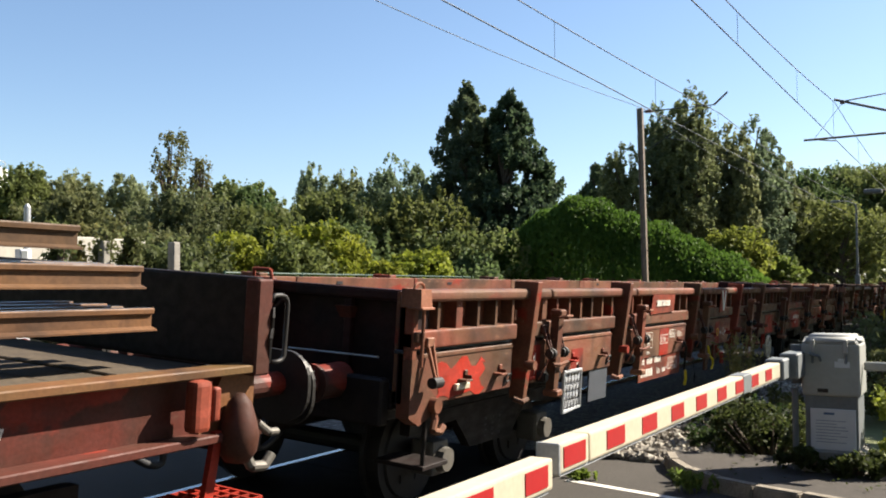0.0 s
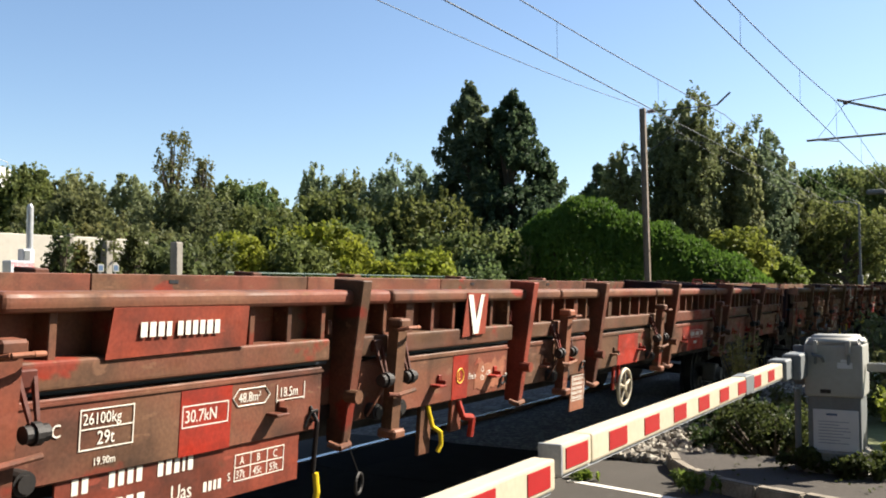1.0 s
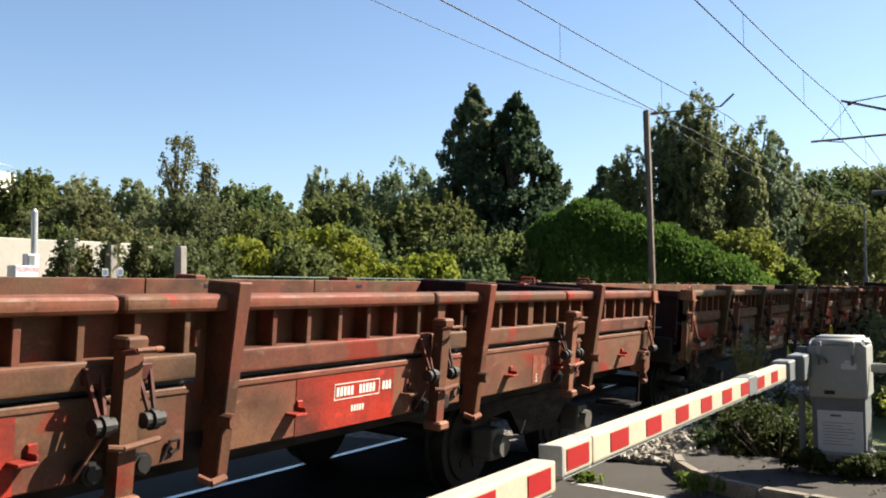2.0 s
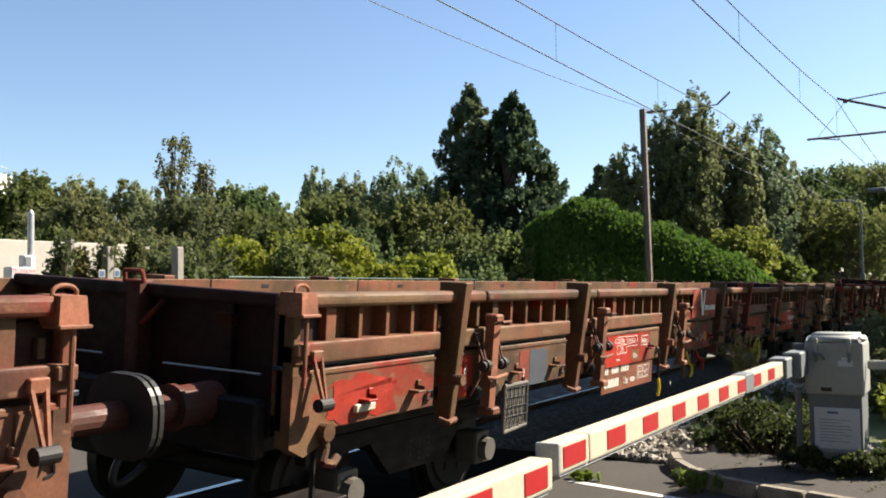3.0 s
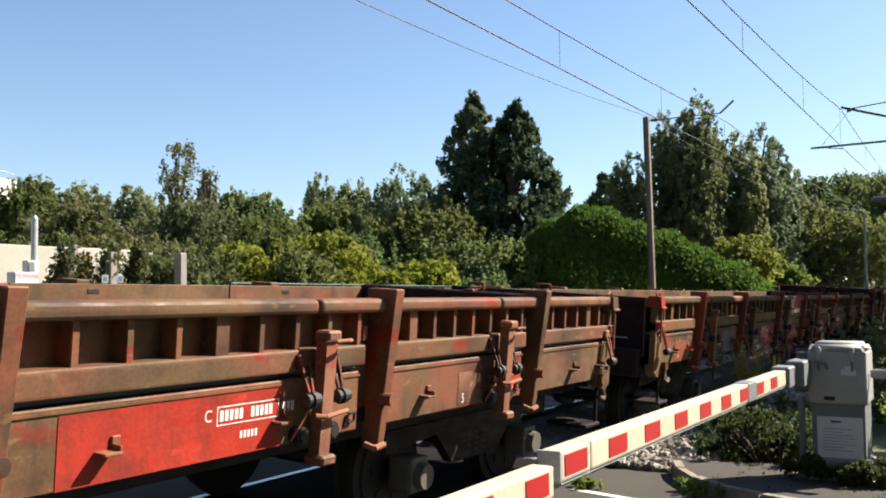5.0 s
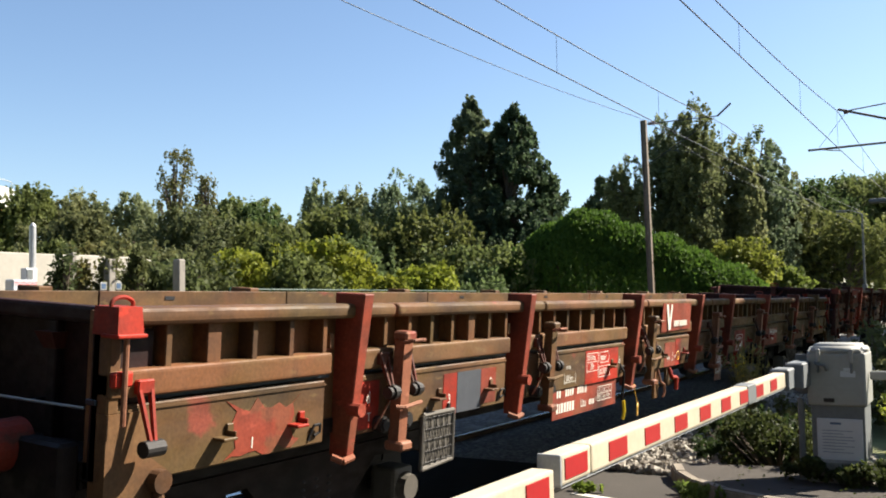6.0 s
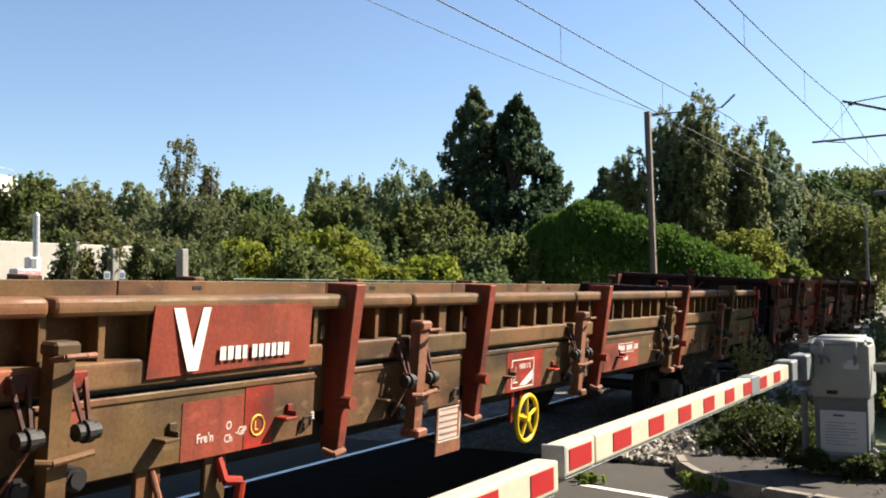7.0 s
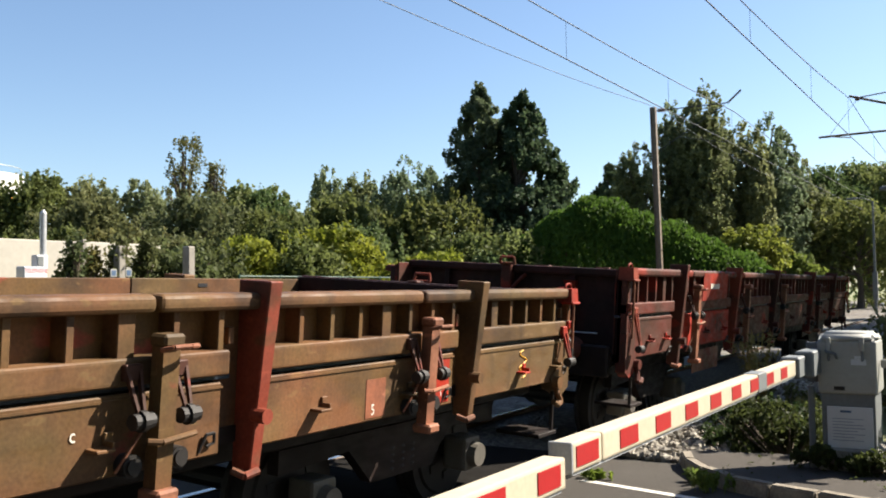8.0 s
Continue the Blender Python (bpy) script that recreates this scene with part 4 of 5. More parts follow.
        letters("MAX:3 %", 0.058, x1, 10.97, 1.085, p)
        part("slope_sign", prism([(10.98, 0.965), (11.20, 1.07), (11.20, 1.0), (11.08, 0.96)], FACE, FACE + 0.0025), "white", p)
        part("hook_sign", rods([(x1, 10.90, 1.11), (x1, 10.90, 1.02), (x1, 10.87, 0.99), (x1, 10.94, 0.99)], 0.004, 5), "white", p)
        letters("b", 0.11, x1, 10.44, 1.02, p)
    else:
        patch(p, 10.92, 11.50, low, high, "red")
    paint = "yellow" if kind != 1 else "boom_white"
    cy, cz, cr = 11.07, 0.71, 0.172
    hw = part("hand_wheel", ring(bmesh.new(), (1.42, cy, cz), (1, 0, 0), cr, 0.018, 32, 8), paint, w, "yellow spoked hand-brake wheel" if kind != 1 else "pale spoked hand-brake wheel", True)
    part("hub", rod(bmesh.new(), (1.30, cy, cz), (1.44, cy, cz), 0.030, n=12), paint, hw)
    for k in range(5):
        a = 0.4 + k * 2 * math.pi / 5
        part("spoke", rod(bmesh.new(), (1.42, cy, cz), (1.42, cy + cr * math.cos(a), cz + cr * math.sin(a)), 0.015, 0.012, 8), paint, hw)
    for y in (cy - 0.12, cy + 0.02):
        part("stay", block(1.33, 1.355, y - 0.022, y + 0.022, 0.68, 1.02, 0.004), "red", hw)
    # later bays
    p = panels[6]
    if kind == 2:
        patch(p, 12.85, 14.15, low, high, "red")
        letters("C", 0.08, x1, 13.62, 1.10, p)
        y = 13.70
    elif kind == 3:
        patch(p, 12.72, 13.66, low, high - 0.04, "red_worn")
        y = 13.08
        letters("c", 0.08, x1, 14.0, 1.09, p)
    else:
        patch(p, 13.10, 14.00, low, high, "red")
        y = 13.42
    bars(outline(y, y + 0.43, 1.075, 1.165), x1, p, name="frame_marking")
    bars(word(y + 0.02, 1.095, 0.05, [1] * 5, 0.010, 0.45) + word(y + 0.23, 1.095, 0.05, [1] * 5, 0.010, 0.45) + word(y + 0.46, 1.095, 0.05, [1] * 3, 0.010, 0.45) + word(y + 0.16, 1.0, 0.035, [1] * 5, 0.010, 0.45), x1, p)
    p = panels[7]
    patch(p, 15.95, 16.14, 0.94, 1.16, "latch")
    letters("5", 0.09, x1, 16.00, 0.955, p)
    if kind == 3:
        bm = rods([(FACE, 17.94 + 0.06 * math.sin(a * 2.4), 1.00 + 0.04 * a) for a in [i * 0.4 for i in range(14)]], 0.005, 5)
        part("chalk_mark", bm, "orange", panels[8])


def skin_of(kind):
    return {1: "wagon_a", 2: "wagon_b", 3: "wagon_c"}[kind]


V = 7.019
SET = []
for kind, start, text in ((1, 4.68, "weathered red-brown drop-side ballast wagon with tapered struts"),
                          (2, 24.58, "weathered orange-brown drop-side ballast wagon with red panels"),
                          (3, 44.48, "weathered olive-brown drop-side ballast wagon with red struts")):
    reds = {1: {}, 2: {}, 3: {}}[kind]
    wagon, panels = ballast_wagon(skin_of(kind), text, reds, {1: (3,), 2: (4,), 3: (0, 1, 2, 3, 4, 5, 6)}[kind], kind)
    dress(wagon, panels, kind)
    SET.append((wagon, start))
wagon, panels = ballast_wagon("wagon_d", "tall dark maroon drop-side wagon at the train's tail", {1: "red"}, (1,), 9, 1.855, 14.4,
                              (1.80, 4.20, 6.60, 9.75, 12.2), (2.25, 4.65, 7.05, 10.2))
nameplate(wagon, 2.65, 3.75, 1.50, 1.83, "red", None, (2.95, 3.35, 1.64))
patch(panels[1], 2.65, 3.75, 1.0, 1.33, "red")
hung_plate(wagon, "number_plate", 2.5, 3.6, 0.66, 0.92, "latch", "faded red plate with white markings")
SET.append((wagon, 64.40))


# ---- flat wagon with rails ----
def flat_wagon():
    w = thing("flat_wagon", "rust-red flat wagon with a wooden deck and end board", "railway wagon", "wagons of the train")
    n = 18.0
    for k in range(60):
        y = 0.1 + (n - 0.2) * k / 60
        z = 1.245 + 0.006 * math.sin(k * 2.3)
        part("deck_plank", block(-1.30, 1.30, y + 0.006, y + (n - 0.2) / 60 - 0.006, z - 0.05, z, 0.006), "wood", w)
    for s in (-1, 1):
        bm = bmesh.new()
        slab(bm, s * 1.31 - 0.012, s * 1.31 + 0.012, 0, n, 0.97, 1.235)
        sill = part("side_sill", bm, "wagon_d", w, "dark rust-red steel side beam")
        part("flange", block(s * 1.36 - 0.06, s * 1.36 + 0.06, 0, n, 1.235, 1.275, 0.006), "wagon_c", sill)
        part("flange", block(s * 1.36 - 0.07, s * 1.36 + 0.07, 0, n, 0.93, 0.97, 0.006), "wagon_d", sill)
    for y in (n - 0.44, n - 3.0, n - 5.5, n - 8):
        st = part("stake_pocket", block(1.39, 1.47, y - 0.05, y + 0.05, 1.0, 1.235, 0.025, 2), "red_worn", w, "worn red stake pocket")
        part("knob", block(1.42, 1.47, y + 0.06, y + 0.11, 1.04, 1.20, 0.022, 3), "red_worn", st)
    part("end_board", block(-1.40, 1.40, n - 0.06, n, 1.24, 1.70, 0.02, 2), "under", w, "dark steel end board")
    part("end_post", block(1.34, 1.43, n - 0.08, n + 0.03, 1.22, 1.69, 0.01), "wagon_d", w)
    hold = [(1.42, n + 0.05, 1.28)] + [(1.42, n + 0.10 + 0.05 * math.cos(radians(a)), (1.33 if a < 0 else 1.56) + 0.05 * math.sin(radians(a))) for a in (-90, -60, -30, 0, 30, 60, 90)] + [(1.42, n + 0.05, 1.61), (1.42, n + 0.02, 1.58)]
    part("hand_hold", bent_tube(hold, 0.012), "steel", w, "bent steel hand hold", True)
    part("chain", rods([(1.43, n + 0.03, 1.55), (1.44, n + 0.02, 1.50), (1.43, n + 0.03, 1.45), (1.44, n + 0.01, 1.40), (1.43, n + 0.02, 1.34), (1.42, n + 0.03, 1.28)], 0.011, 6), "steel", w)
    end_gear(w, n, 1, 0.78)
    part("gusset", prism([(n - 0.22, 1.235), (n, 1.235), (n, 0.86), (n - 0.36, 0.92), (n - 0.36, 0.97)], 1.30, 1.36), "wagon_c", w, "brown triangular corner gusset")
    bm = bmesh.new()
    turns = [(0.020, 1.15), (0.055, 1.11), (0.085, 1.02), (0.10, 0.95), (0.092, 0.88), (0.06, 0.83)]
    loops = [[bm.verts.new((1.43 + r * math.cos(math.pi * k / 8), n - 0.17 + r * math.sin(math.pi * k / 8), z)) for k in range(16)] for r, z in turns]
    for a, b in zip(loops, loops[1:]):
        for k in range(16):
            bm.faces.new((a[k], a[(k + 1) % 16], b[(k + 1) % 16], b[k]))
    bm.faces.new(loops[0])
    bm.faces.new(loops[-1][::-1])
    bmesh.ops.recalc_face_normals(bm, faces=bm.faces[:])
    post = part("rope_bollard", bm, "wagon_d", w, "pear-shaped maroon rope bollard", True)
    part("hook", rods([(1.45, n - 0.14, 0.86), (1.47, n - 0.11, 0.80), (1.47, n - 0.02, 0.79), (1.47, n + 0.03, 0.84)], 0.026, 10), "cast", post)
    part("hook", rods([(1.45, n - 0.06, 1.0), (1.47, n + 0.0, 0.95), (1.47, n + 0.06, 0.945)], 0.020, 10), "cast", post)
    hang = part("step_hanger", hexa([(1.38, n - 0.36, 0.62), (1.41, n - 0.36, 0.62), (1.41, n - 0.30, 0.62), (1.38, n - 0.30, 0.62),
                                     (1.38, n - 0.30, 0.98), (1.41, n - 0.30, 0.98), (1.41, n - 0.25, 0.98), (1.38, n - 0.25, 0.98)]), "red", w)
    grid = bmesh.new()
    for k in range(7):
        slab(grid, 1.10, 1.44, n - 0.42 + 0.07 * k, n - 0.405 + 0.07 * k, 0.60, 0.635)
    for k in range(6):
        slab(grid, 1.10 + 0.066 * k, 1.112 + 0.066 * k, n - 0.42, n + 0.015, 0.602, 0.633)
    part("step", grid, "red", hang, "red open-grid step")
    part("sill", block(-0.3, 0.3, 0, n, 0.70, 1.19, 0.02), "under", w)
    letters("7", 0.10, 1.3225, n - 1.36, 1.05, w)
    for y in (2.0, n - 2.0):
        bogie(w, y)
    return w


flat = flat_wagon()
FLAT_Y = 3.48 - 18.0
SET.append((flat, FLAT_Y))
LOAD = []
for k, (x, z, back) in enumerate(((1.05, 1.455, 0.40), (0.92, 1.455, 0.47), (0.76, 1.455, 0.43), (0.60, 1.455, 0.5), (1.03, 1.65, 0.46), (0.88, 1.65, 0.50), (0.72, 1.65, 0.44), (1.0, 1.82, 0.80), (0.84, 1.82, 0.76))):
    r = rail_mesh(15.5, "railrust")
    r.data.transform(Matrix.Diagonal((0.64, 1, 0.64, 1)))
    r.name = "rail"
    tagged(r, "long rusty new rail lying on the flat wagon", "rail", "rails on the flat wagon")
    LOAD.append((r, x, 18.0 - back - 15.5, z))
for z, zz in ((1.245, 1.425), (1.53, 1.62), (1.725, 1.79)):
    for y in (3.5, 8.5, 13.5):
        part("timber_packing", block(0.5, 1.12, y - 0.05, y + 0.05, z, zz), "wood", flat)


# ---- level crossing barrier ----
def boom(y0, y1, z, first, joint, label):
    bar = thing("barrier_boom", label, "barrier", "barrier booms")
    ys = [y0] + ([joint] if joint else []) + [y1]
    for a, b in zip(ys, ys[1:]):
        e = 0.004 if joint else 0
        part("boom_section", block(-1.475, -1.385, a + e, b - e, z, z + 0.112, 0.010, 2), "boom_white", bar)
    y = first
    while y < y1 - 0.12:
        a, b = max(y, y0 + 0.03), min(y + 0.215, y1 - 0.05)
        if b - a > 0.03:
            part("red_band", block(-1.386, -1.3815, a, b, z + 0.019, z + 0.095), "boom_red", bar, "red reflective band")
        y += 0.452
    part("lower_edge", block(-1.465, -1.395, y0 + 0.02, y1 - 0.02, z - 0.012, z + 0.001), "boom_grey", bar)
    return bar


right = boom(3.15, 7.36, 0.885, 3.21 - 0.03, 3.44, "red and white barrier boom lowered across the road")
part("end_cap", block(-1.478, -1.382, 3.135, 3.152, 0.882, 1.0, 0.008, 2), "boom_grey", right)
# dark band laid over the boom in place of a post's cast shadow
part("shadow_band", block(-1.479, -1.3805, 6.10, 6.34, 0.88, 1.001, 0.006), "cab_dark", right, "dark grey band standing in for a post's shadow")
part("bracket", block(-1.50, -1.36, 7.34, 7.62, 0.86, 1.02, 0.012), "cab_dark", right, "grey steel boom bracket")
part("bracket", block(-1.44, -1.30, 7.60, 8.0, 0.85, 1.05, 0.012), "cab_dark", right)
left = boom(-1.9, 3.085, 0.845, -1.67, None, "red and white barrier boom of the opposite side")
part("rest_post", block(-1.48, -1.40, -1.9, -1.8, 0.0, 0.845, 0.01), "cab_dark", left)


def cabinet():
    c = thing("barrier_cabinet", "grey barrier machine housing on a pedestal with notice plate", "machine cabinet")
    x0, x1, y0, y1 = -1.33, -0.895, 7.92, 8.36
    part("foundation", block(x0 - 0.02, x1 + 0.02, y0 - 0.02, y1 + 0.02, 0.0, 0.28, 0.02), "concrete", c)
    part("pedestal", block(x0 + 0.02, x1 - 0.02, y0 + 0.02, y1 - 0.02, 0.27, 0.72, 0.012, 2), "cab_dark", c)
    part("housing", block(x0, x1, y0, y1, 0.70, 1.12, 0.025, 3), "cab", c)
    lid = hexa([(x0 - 0.008, y0 - 0.012, 1.10), (x1 + 0.008, y0 - 0.012, 1.10), (x1 + 0.008, y1 + 0.012, 1.10), (x0 - 0.008, y1 + 0.012, 1.10),
                (x0 + 0.03, y0 + 0.05, 1.185), (x1 - 0.03, y0 + 0.05, 1.185), (x1 - 0.03, y1 - 0.05, 1.185), (x0 + 0.03, y1 - 0.05, 1.185)])
    bmesh.ops.bevel(lid, geom=list(lid.edges), offset=0.025, segments=4, affect="EDGES")
    lid = part("lid", lid, "cab", c, "rounded pale grey lid", True)
    for x in (x0 + 0.09, x1 - 0.10):
        k = part("clasp", block(x - 0.016, x + 0.016, y0 - 0.035, y0, 1.04, 1.15, 0.006), "cab", c)
        part("lever", block(x - 0.010, x + 0.010, y0 - 0.03, y0 - 0.012, 0.96, 1.05, 0.005), "cab_dark", k)
    part("lock", rods([(x0 + 0.07, y0 - 0.01, 1.04), (x0 + 0.08, y0 - 0.05, 1.03), (x0 + 0.14, y0 - 0.05, 1.02), (x0 + 0.15, y0 - 0.02, 0.98)], 0.011), "cab_dark", c)
    part("vent", block(x0 + 0.12, x0 + 0.20, y0 - 0.006, y0 + 0.01, 0.73, 0.76), "steel", c)
    lb = part("label_plate", block(x0 + 0.25, x0 + 0.36, y0 - 0.004, y0 + 0.01, 0.93, 0.975), "plate", c)
    part("label_plate", block(x0 + 0.275, x0 + 0.325, y0 - 0.004, y0 + 0.01, 0.978, 1.0), "plate", c)
    pl = part("notice_plate", block(x0 + 0.06, x1 - 0.04, y0 + 0.006, y0 + 0.024, 0.275, 0.60, 0.004), "plate", c, "white notice plate with small grey print")
    rng = random.Random(8)
    bm = bmesh.new()
    for k in range(8):
        slab(bm, x0 + 0.10, x1 - 0.09 - rng.uniform(0, 0.09), y0 + 0.003, y0 + 0.0065, 0.335 + 0.024 * k, 0.342 + 0.024 * k)
    part("print", bm, "ink", pl)
    part("print", block(x0 + 0.16, x0 + 0.24, y0 + 0.003, y0 + 0.0065, 0.555, 0.572), "blueink", pl)
    part("side_plate", block(x0 - 0.10, x0 - 0.004, y0 + 0.10, y0 + 0.13, 0.78, 1.10, 0.006), "cab_dark", c, "blue-grey side plate")
    bm = rods([(x0 - 0.06, y0 + 0.05, 0.05), (x0 - 0.06, y0 + 0.05, 0.75)], 0.025, 10)
    part("cable_pipe", bm, "cab_dark", c)
    part("counterweight_arm", block(x1 + 0.01, x1 + 0.30, y0 + 0.15, y0 + 0.20, 0.90, 0.97, 0.01), "cab", c)
    return c


cabinet()


# ---- overhead line ----
def wire(name, x, ys, height, r, label, group="overhead wires"):
    cu = bpy.data.curves.new(name, "CURVE")
    cu.dimensions, cu.bevel_depth, cu.bevel_resolution = "3D", r, 1
    sp = cu.splines.new("POLY")
    sp.points.add(len(ys) - 1)
    for p, y in zip(sp.points, ys):
        p.co = (x, y, height(y), 1)
    tmp = bpy.data.objects.new(name, cu)
    me = bpy.data.meshes.new_from_object(tmp)
    bpy.data.objects.remove(tmp)
    me.materials.clear()
    me.materials.append(M["wire"])
    return tagged(new(name, me), label, "overhead wire", group)


def sag(peak, low, y_peak, span):
    def height(y):
        u = ((y - y_peak) / span) % 1.0
        return low + (peak - low) * (2 * u - 1) ** 2
    return height


YS = [-40 + 1.5 * k for k in range(110)]
LINES = ((-4.45, 6.72, sag(8.05, 7.35, 34.6, 44), 34.6), (-8.05, 6.58, sag(7.78, 7.39, 33.2, 40), 33.2))
for x, contact, top, ym in LINES:
    wire("contact_wire", x, YS, lambda y: contact, 0.014, "taut dark contact wire above the track")
    carrier = wire("messenger_wire", x, YS, top, 0.013, "sagging dark messenger wire above the track")
    for k in range(-4, 9):
        y = ym - 14.6 + 7.2 * k
        part("dropper", rods([(x, y, contact), (x, y, top(y))], 0.005, 5), "wire", carrier)
wire("feeder_wire", -10.9, YS, sag(8.28, 7.60, 33.2, 40), 0.010, "thin feeder wire between mast tops")


def mast_far():
    m = thing("overhead_mast", "tall brown-grey steel mast with tension arm", "overhead mast", "overhead masts")
    m.matrix_basis = pose(-10.74, 33.0, 0, 0, -1.0, 0)
    bm = bmesh.new()
    slab(bm, -0.10, -0.088, -0.09, 0.09, 0, 8.2)
    slab(bm, 0.088, 0.10, -0.09, 0.09, 0, 8.2)
    slab(bm, -0.088, 0.088, -0.010, 0.010, 0, 8.2)
    part("post", bm, "masts", m)
    part("footing", block(-0.35, 0.35, -0.35, 0.35, -0.05, 0.25, 0.03), "concrete", m)
    a = part("bracket_arm", rods([(0.12, 0, 8.05), (2.75, 0, 8.0)], 0.02), "wire", m)
    part("stay", rods([(0.12, 0, 6.55), (2.6, 0, 7.95)], 0.014), "wire", m)
    part("steady_arm", rods([(0.9, 0, 7.0), (2.6, 0, 6.6)], 0.012), "wire", m)
    part("stub", rods([(2.7, 0, 8.0), (3.1, 0.3, 8.45)], 0.035), "masts", a)
    bm = bmesh.new()
    for k in range(5):
        rod(bm, (0.20 + 0.05 * k, 0, 8.05), (0.225 + 0.05 * k, 0, 8.05), 0.07, n=12)
    part("insulator", bm, "ceramic", m)


def mast_near():
    m = thing("overhead_mast", "steel mast carrying a hinged cantilever over the near track", "overhead mast", "overhead masts", pose(-1.15, 36.0, 0))
    bm = bmesh.new()
    slab(bm, -0.13, -0.115, -0.13, 0.13, 0, 9.0)
    slab(bm, 0.115, 0.13, -0.13, 0.13, 0, 9.0)
    slab(bm, -0.115, 0.115, -0.012, 0.012, 0, 9.0)
    part("post", bm, "masts", m)
    part("footing", block(-0.35, 0.35, -0.35, 0.35, -0.05, 0.25, 0.03), "concrete", m)
    part("top_tube", rods([(-0.1, 0, 8.55), (-3.05, -1.2, 8.05)], 0.022), "masts", m)
    t = part("cantilever_tube", rods([(-0.1, 0, 7.25), (-3.3, -1.3, 8.12)], 0.045), "masts", m)
    part("clamp", block(-3.12, -2.98, -1.32, -1.18, 7.94, 8.08, 0.02), "ceramic", t)
    part("registration_tube", rods([(-0.1, 0, 7.02), (-4.36, -1.1, 6.80)], 0.04), "masts", m)
    s = part("steady_arm", rods([(-3.9, -1.1, 6.78), (-3.3, -1.2, 6.68)], 0.018), "masts", m)
    part("hanger_wire", rods([(-3.05, -1.2, 8.0), (-4.0, -1.1, 6.85)], 0.007, 5), "wire", s)
    part("lamp_arm", rods([(-0.1, -0.1, 4.9), (-1.95, -3.0, 4.72)], 0.03), "masts", m)
    part("lamp_head", block(-2.25, -1.70, -3.2, -2.8, 4.60, 4.74, 0.05, 2), "cab_dark", m)


mast_far()
mast_near()


def street_lamp():
    m = thing("street_lamp", "slim grey street lamp beyond the tracks", "street lamp", at=pose(-6.0, 54.5, -0.05))
    part("post", rod(bmesh.new(), (0, 0, 0), (0, 0, 6.1), 0.075, 0.05, 12), "cab_dark", m)
    part("arm", rods([(0, 0, 6.1), (-0.5, 0, 6.3), (-0.9, 0, 6.3)], 0.03), "cab_dark", m)
    part("lamp_head", block(-1.3, -0.8, -0.1, 0.1, 6.22, 6.36, 0.03), "cab_dark", m)
    part("control_box", block(-0.12, 0.12, -0.12, 0.12, 0.8, 2.3, 0.02), "cab_dark", m)


street_lamp()


# ---- far side of the tracks, with the white wall ----
def white_wall():
    w = tagged(new("wall_west"), "whitewashed concrete panel wall beyond the tracks", kind="structure")
    for k in range(5):
        y = 4.0 + 2.17 * k
        part("panel", block(-16.65, -16.5, y + 0.05, y + 2.11, -0.1, 2.70 + 0.01 * (k % 3), 0.015), "wallpaint", w)
        part("post", block(-16.70, -16.42, y - 0.06, y + 0.05, -0.1, 2.75, 0.015), "concrete", w)


white_wall()


def bits():
    m = thing("signal_post", "grey pipe post with a small white box", "post", at=pose(-15.1, 10.75, 0))
    part("post", rod(bmesh.new(), (0, 0, -0.05), (0, 0, 3.1), 0.06, n=14), "galv", m)
    part("cap", rod(bmesh.new(), (0, 0, 3.1), (0, 0, 3.16), 0.06, 0.02, 14), "galv", m)
    bx = part("box", block(0.02, 0.18, -0.26, -0.02, 2.05, 2.32, 0.012), "plate", m)
    part("door", block(0.18, 0.19, -0.24, -0.12, 2.08, 2.29, 0.004), "cab_dark", bx)
    s = thing("telephone_cabin", "small white emergency telephone box with red lettering", "telephone box", at=pose(-15.0, 10.47, 0))
    b = part("box", block(-0.12, 0.12, -0.26, 0.22, -0.05, 2.11, 0.02), "plate", s)
    letters("TELEPHONE", 0.10, 0.1215, -0.235, 1.995, b, "redink", "lettering", 0.85)
    for x, y, z in ((-15.5, 12.8, 2.58), (-13.55, 12.83, 2.5)):
        p = thing("concrete_post", "weathered square concrete post", "post", "concrete posts", pose(x, y, 0))
        part("shaft", block(-0.09, 0.09, -0.09, 0.09, -0.05, z, 0.02), "concrete", p)
    for k, (x, y) in enumerate(((-14.83, 12.11), (-14.58, 12.26))):
        p = thing("marker_sign", "small blue and white square marker on a stake", "sign", "marker signs", pose(x, y, 0))
        part("stake", rod(bmesh.new(), (-0.03, 0, -0.05), (-0.03, 0, 2.0), 0.025, n=8), "cab_dark", p)
        part("face", block(-0.02, 0.0, -0.075, 0.075, 1.93, 2.08, 0.005), "cab", p)
        part("inset", block(0.0, 0.004, -0.05, 0.05, 1.955, 2.055), "blueink", p)
    f = thing("green_fence", "low green metal fence below the shrubs", "fence")
    for k in range(12):
        part("post", rod(bmesh.new(), (-16.2, 17 + 1.5 * k, -0.05), (-16.2, 17 + 1.5 * k, 2.05), 0.03, n=8), "green_fence", f)
    for z in (2.0, 1.6, 1.2):
        part("rail", rods([(-16.2, 17, z), (-16.2, 33.5, z)], 0.025, 8), "green_fence", f)
    s = thing("silo", "white industrial silo with an orange stripe", "silo")
    part("body", rod(bmesh.new(), (-87.6, 52.9, -0.05), (-87.6, 52.9, 13.6), 6.0, n=40), "silo", s, smooth=False)
    part("stripe", rod(bmesh.new(), (-87.6, 52.9, 10.9), (-87.6, 52.9, 11.5), 6.02, n=40), "silo_band", s)
    part("railing", ring(bmesh.new(), (-87.6, 52.9, 14.3), (0, 0, 1), 5.8, 0.04, 40, 5), "galv", s)


bits()


